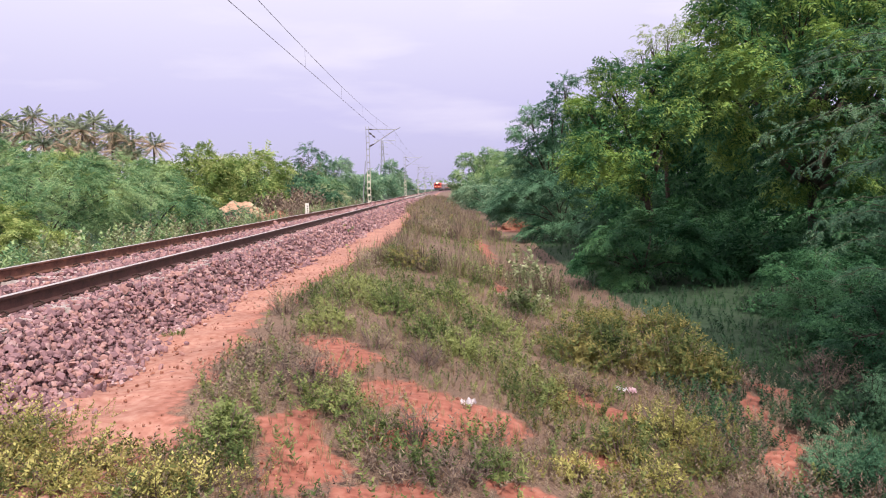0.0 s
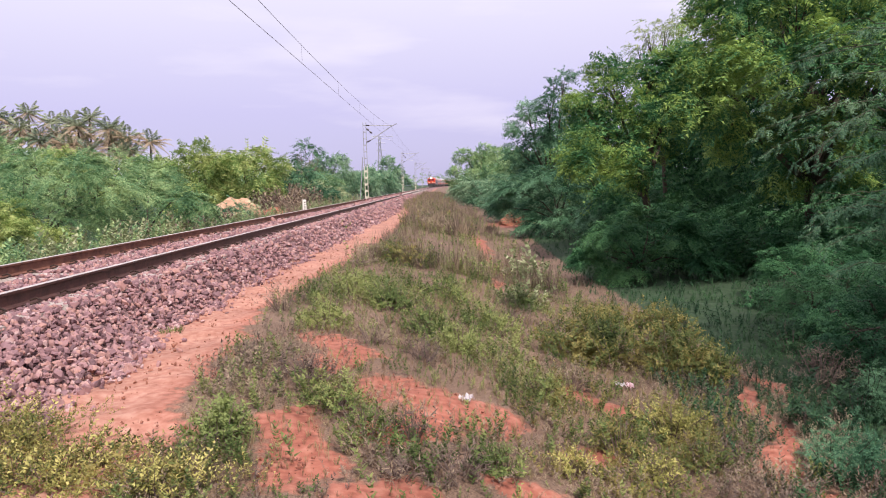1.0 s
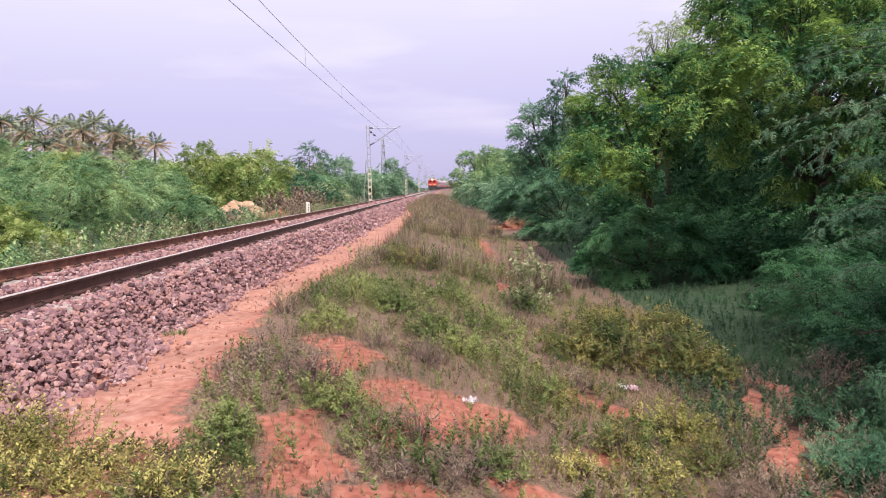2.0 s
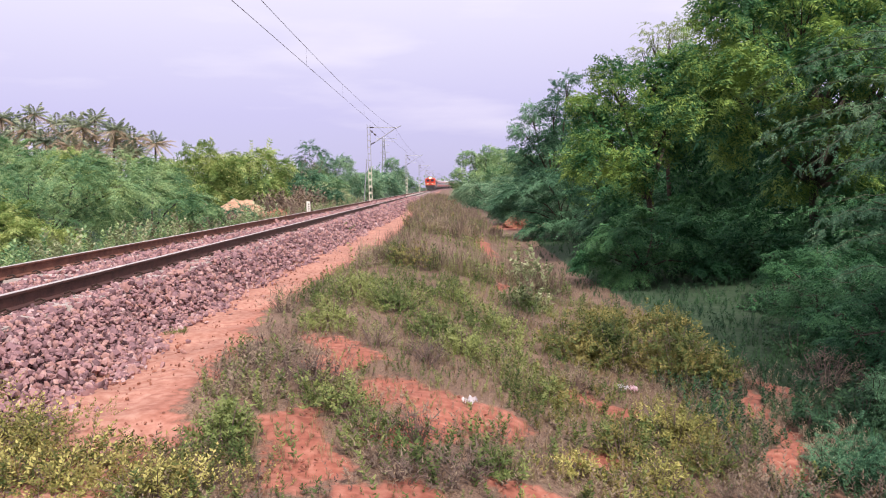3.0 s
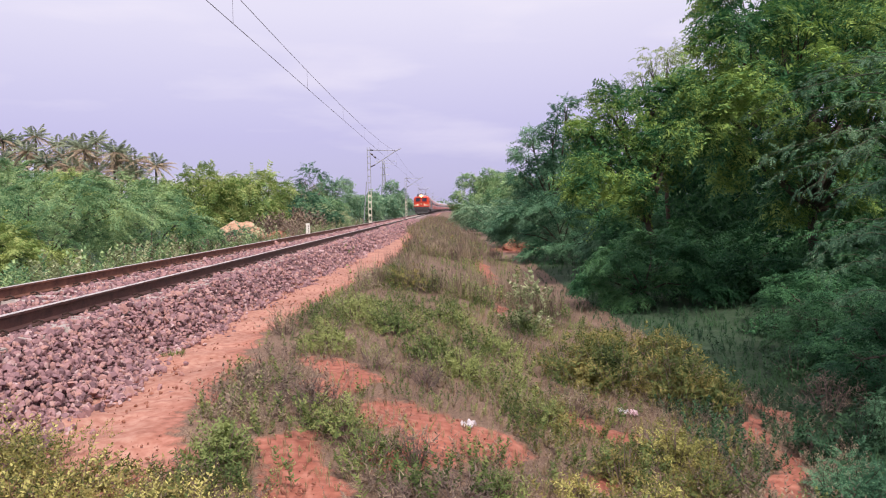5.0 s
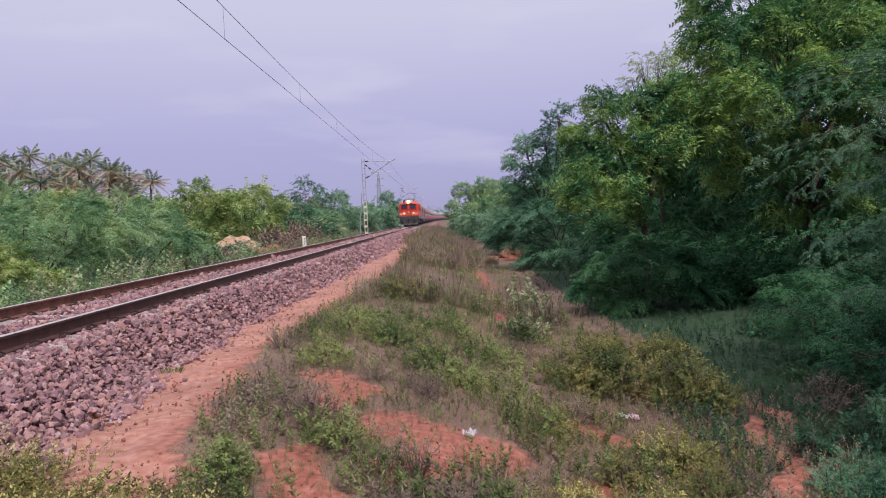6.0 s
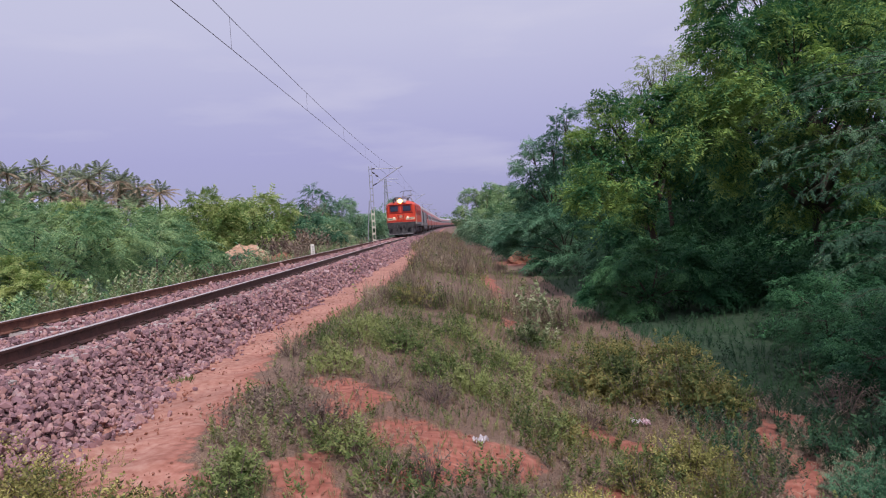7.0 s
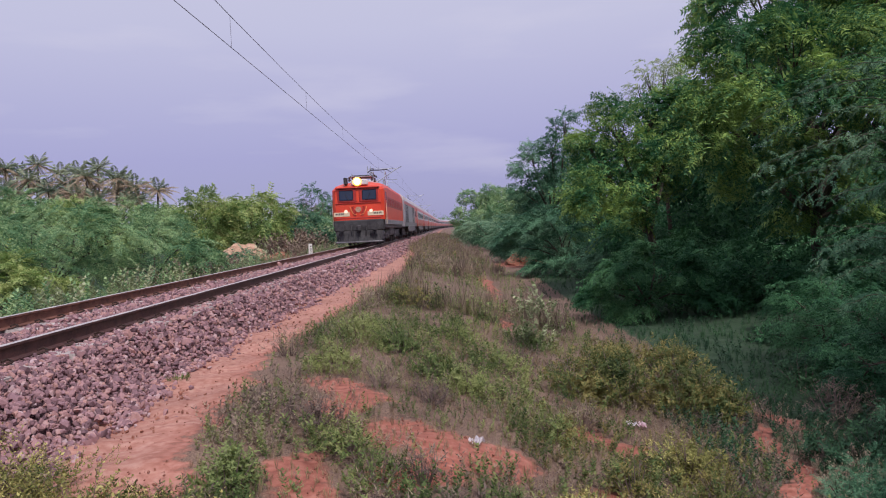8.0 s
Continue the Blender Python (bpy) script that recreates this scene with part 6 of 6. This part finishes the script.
SPRIG = slim([tuft_shape(SHAPES_RNG, 11, 0.34, 0.07) for _ in range(8)])
WISP = slim([tuft_shape(SHAPES_RNG, 10, 0.40, 0.030) for _ in range(8)])
for i, (x, y, r, h) in enumerate([(1.53, 8.90, 0.47, 0.64), (2.06, 8.60, 0.52, 0.70), (2.61, 8.26, 0.53, 0.67), (3.07, 8.02, 0.31, 0.43), (2.43, 11.10, 0.51, 0.42), (3.20, 10.81, 0.49, 0.41)]):
    weed_mound(x, y, r * 1.1, h, F_OLIVE, "broad olive-green bush with browning tips on the slope", 800 + i, SPRIG, 0.115, 1.0, 6)
for i, (x, y, r, h) in enumerate([(-1.39, 10.49, 0.63, 0.49), (-0.71, 9.86, 0.52, 0.45), (-1.38, 8.34, 0.38, 0.38), (-0.23, 8.57, 0.39, 0.39), (0.15, 7.89, 0.30, 0.36), (-0.87, 5.34, 0.27, 0.34), (-0.56, 4.81, 0.24, 0.28), (0.36, 4.61, 0.21, 0.20), (0.88, 6.72, 0.24, 0.29), (0.63, 9.64, 0.37, 0.34), (0.06, 11.67, 0.45, 0.39), (1.28, 12.19, 0.41, 0.37)]):
    weed_mound(x, y, r, h * 0.85, F_WEED, "fresh green weedy bush on the bank", 820 + i, SPRIG, 0.062 + 0.003 * y, 0.65, 6)
for i, (x, y, r, h) in enumerate([(-1.60, 14.59, 0.45, 0.49), (-1.17, 5.97, 0.25, 0.30), (-0.79, 7.49, 0.26, 0.28), (-1.83, 6.60, 0.24, 0.28), (-2.16, 9.45, 0.29, 0.36), (0.06, 4.44, 0.22, 0.19), (-0.30, 4.22, 0.16, 0.18), (-0.26, 7.25, 0.24, 0.24), (-0.43, 26.66, 1.02, 0.90), (1.29, 7.38, 0.20, 0.20), (-0.27, 4.96, 0.15, 0.23)]):
    weed_mound(x, y, r, h * 0.85, F_DRY, "dry purplish-grey weedy bush on the bank", 840 + i, WISP, 0.10 + 0.003 * y, 0.6, 14)
for i, (x, y, r, h) in enumerate([(1.32, 5.46, 0.25, 0.32), (1.91, 6.10, 0.35, 0.40), (1.99, 5.50, 0.28, 0.33), (1.48, 4.97, 0.21, 0.23), (-0.90, 15.21, 0.60, 0.58), (0.89, 4.93, 0.19, 0.19)]):
    weed_mound(x, y, r * 1.1, h * 0.9, F_CREEP if i % 2 else F_OLIVE, "straggling yellowish bush with dry stalks on the bank", 860 + i, SPRIG, 0.060 + 0.003 * y, 0.6, 14)
for i, (x, y, r, h) in enumerate([(-2.9, 4.35, 0.5, 0.13), (-2.2, 3.9, 0.5, 0.13), (-1.6, 3.7, 0.4, 0.12), (-3.4, 4.9, 0.4, 0.12), (-3.6, 4.3, 0.5, 0.14)]):
    weed_mound(x, y, r, h, F_OLIVE, "low olive creeper mat at the edge of the path", 885 + i, SPRIG, 0.075, 0.6, 10)
for i, (x, y, r, h) in enumerate([(-1.47, 4.49, 0.21, 0.30)]):
    weed_mound(x, y, r, h, F_LUSHWEED, "small dense green bush beside the path", 880 + i, SPRIG, 0.085, 1.1, 4)
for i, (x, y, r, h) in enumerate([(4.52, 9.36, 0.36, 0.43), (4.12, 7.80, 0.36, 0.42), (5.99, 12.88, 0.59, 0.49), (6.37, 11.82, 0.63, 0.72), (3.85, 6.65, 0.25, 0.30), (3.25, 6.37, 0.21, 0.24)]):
    weed_mound(x, y, r, h, F_DRY if i == 1 else F_HERBSHADE, "grey-purple dry undergrowth beside the trail" if i == 1 else "dark green undergrowth beside the trail", 890 + i, WISP if i == 1 else SPRIG, 0.12, 0.7, 8)


rng = np.random.default_rng(31)
for i in range(26):
    x, y = rng.uniform(4.6, 10.0), rng.uniform(10.2, 17.5)
    if x < 0.36 * y + 0.4:
        continue
    r = rng.uniform(0.3, 0.7)
    weed_mound(x, y, r, r * rng.uniform(0.5, 1.1), F_THORN if i % 3 == 0 else F_HERBSHADE, "low dark undergrowth at the edge of the shaded clearing", 920 + i, SPRIG, 0.15, 0.5, 2)


def sapling(x, y, h, seed):
    """Young thorn plant: arching stems with pale feathery sprays."""
    rng = np.random.default_rng(seed)
    root = new("thorn_bush")
    z = float(ground_z(x, y))
    for k in range(5):
        a = rng.uniform(0, 6.283)
        tip = (x + math.cos(a) * h * 0.4, y + math.sin(a) * h * 0.4, z + h * rng.uniform(0.7, 1.05))
        branchlet(root, (x, y, z - 0.02), tip, 0.11, rng, F_BLUE, 12, 0.1)
    tagged(root, "young thorn bush with pale feathery sprays beside the trail", "bush", "bushes under the trees")


for i, (x, y, r, h) in enumerate([(3.02, 5.34, 0.24, 0.45), (3.87, 6.61, 0.18, 0.56), (2.80, 5.31, 0.16, 0.29)]):
    sapling(x, y, h, 900 + i)
    sapling(x + 0.18, y - 0.12, h * 0.7, 910 + i)

CREEP = [herb(SHAPES_RNG, 22, 0.16, 0.034, 0.6) for _ in range(8)]
for i, (x, y, r, h, n, mat, shapes, lean, label) in enumerate([
        (-2.95, 4.45, 0.60, 0.20, 240, F_CREEP, CREEP, 1.2, "sprawling yellow-green bush at the edge of the path"),
        (-2.3, 3.95, 0.55, 0.20, 230, F_CREEP, CREEP, 1.2, "sprawling yellow-green bush with pale stems"),
        (-1.6, 3.75, 0.45, 0.18, 170, F_CREEP, CREEP, 1.0, "low yellow-green bush at the edge of the path"),
        (-3.3, 5.0, 0.42, 0.22, 180, F_CREEP, CREEP, 1.2, "yellow-green creeper over the stones"),
        (-3.08, 8.0, 0.11, 0.13, 30, F_WEED, GRASS, 0.9, "small green tuft at the foot of the stones"),
        (-3.55, 25.3, 0.25, 0.34, 40, F_WEED, HERBS, 0.8, "small green tuft growing from the stones"),
        (1.9, 15.8, 0.35, 0.7, 30, F_PALE, HERBS, 0.5, "pale-leaved sapling on the slope"),
        (1.35, 12.4, 0.25, 0.6, 24, F_PALE, HERBS, 0.5, "pale-leaved sapling on the slope"),
        (-11.4, 48.0, 1.7, 1.5, 260, F_DRY, TWIGGY, 0.6, "brown dry brush beside the rubble heap"),
        (-10.9, 53.0, 1.7, 1.6, 260, F_DRY, TWIGGY, 0.5, "brown dry brush along the track"),
        (-10.2, 31.0, 0.9, 0.9, 120, F_DRY, TWIGGY, 0.5, "purplish dry brush along the track")]):
    stem_bush(x, y, r, h, n, mat, label, 640 + i, shapes, lean)
# rubble, heap of earth, litter
def heap(name, label, category, x, y, rx, ry, h, mat, seed):
    bm = bmesh.new()
    bmesh.ops.create_icosphere(bm, subdivisions=4, radius=1.0)
    for v in bm.verts:
        k = 1 + 0.25 * noise.noise(v.co * 2.2 + Vector((seed, 0, 0))) + 0.12 * noise.noise(v.co * 6 + Vector((seed, 3, 0)))
        v.co = Vector((v.co.x * rx * k, v.co.y * ry * k, max(v.co.z, -0.2) * h * k))
    ob = obj(name, bm, mat)
    ob.matrix_basis = pose(x, y, float(ground_z(x, y)))
    return tagged(ob, label, category)


M_HEAP = plain("dug_red_earth", (0.20, 0.07, 0.045), (0.42, 0.18, 0.11), 3.0, 0.95, 0, 0.9, 0.06, 14.0)
heap("mound", "low heap of dug red earth under the trees", "earth heap", 4.3, 41.0, 1.1, 1.6, 0.75, M_HEAP, 1)
heap("mound", "pinkish heap of rubble and earth by the scrub", "earth heap", -12.4, 43.4, 1.5, 1.3, 1.5, M_ROCK, 4)
heap("mound", "brown earth bank overgrown with dry stalks", "earth heap", -11.0, 47.5, 1.0, 3.5, 0.75, M_HEAP, 7)


def litter_scrap(x, y, mat, label, seed):
    rng = np.random.default_rng(seed)
    bm = bmesh.new()
    n = 6
    grid = [[bm.verts.new(((i / n - 0.5) * 0.12, (j / n - 0.5) * 0.08, 0.04 * rng.random() + 0.02 * math.sin(i * 1.7))) for j in range(n + 1)] for i in range(n + 1)]
    for i in range(n):
        for j in range(n):
            bm.faces.new((grid[i][j], grid[i + 1][j], grid[i + 1][j + 1], grid[i][j + 1]))
    bmesh.ops.solidify(bm, geom=bm.faces[:], thickness=0.002)
    ob = obj("litter", bm, mat)
    ob.matrix_basis = pose(x, y, float(ground_z(x, y)) + 0.03, 0, 0, seed * 40)
    tagged(ob, label, "litter", "litter on the bank")


litter_scrap(0.15, 6.05, M_LITTER, "crumpled white plastic scrap on red earth", 1)
litter_scrap(1.95, 7.6, M_LITTERPINK, "crumpled pink and white wrapper on the bank", 2)
litter_scrap(1.84, 7.62, M_LITTER, "small torn white plastic scrap", 3)

motions()
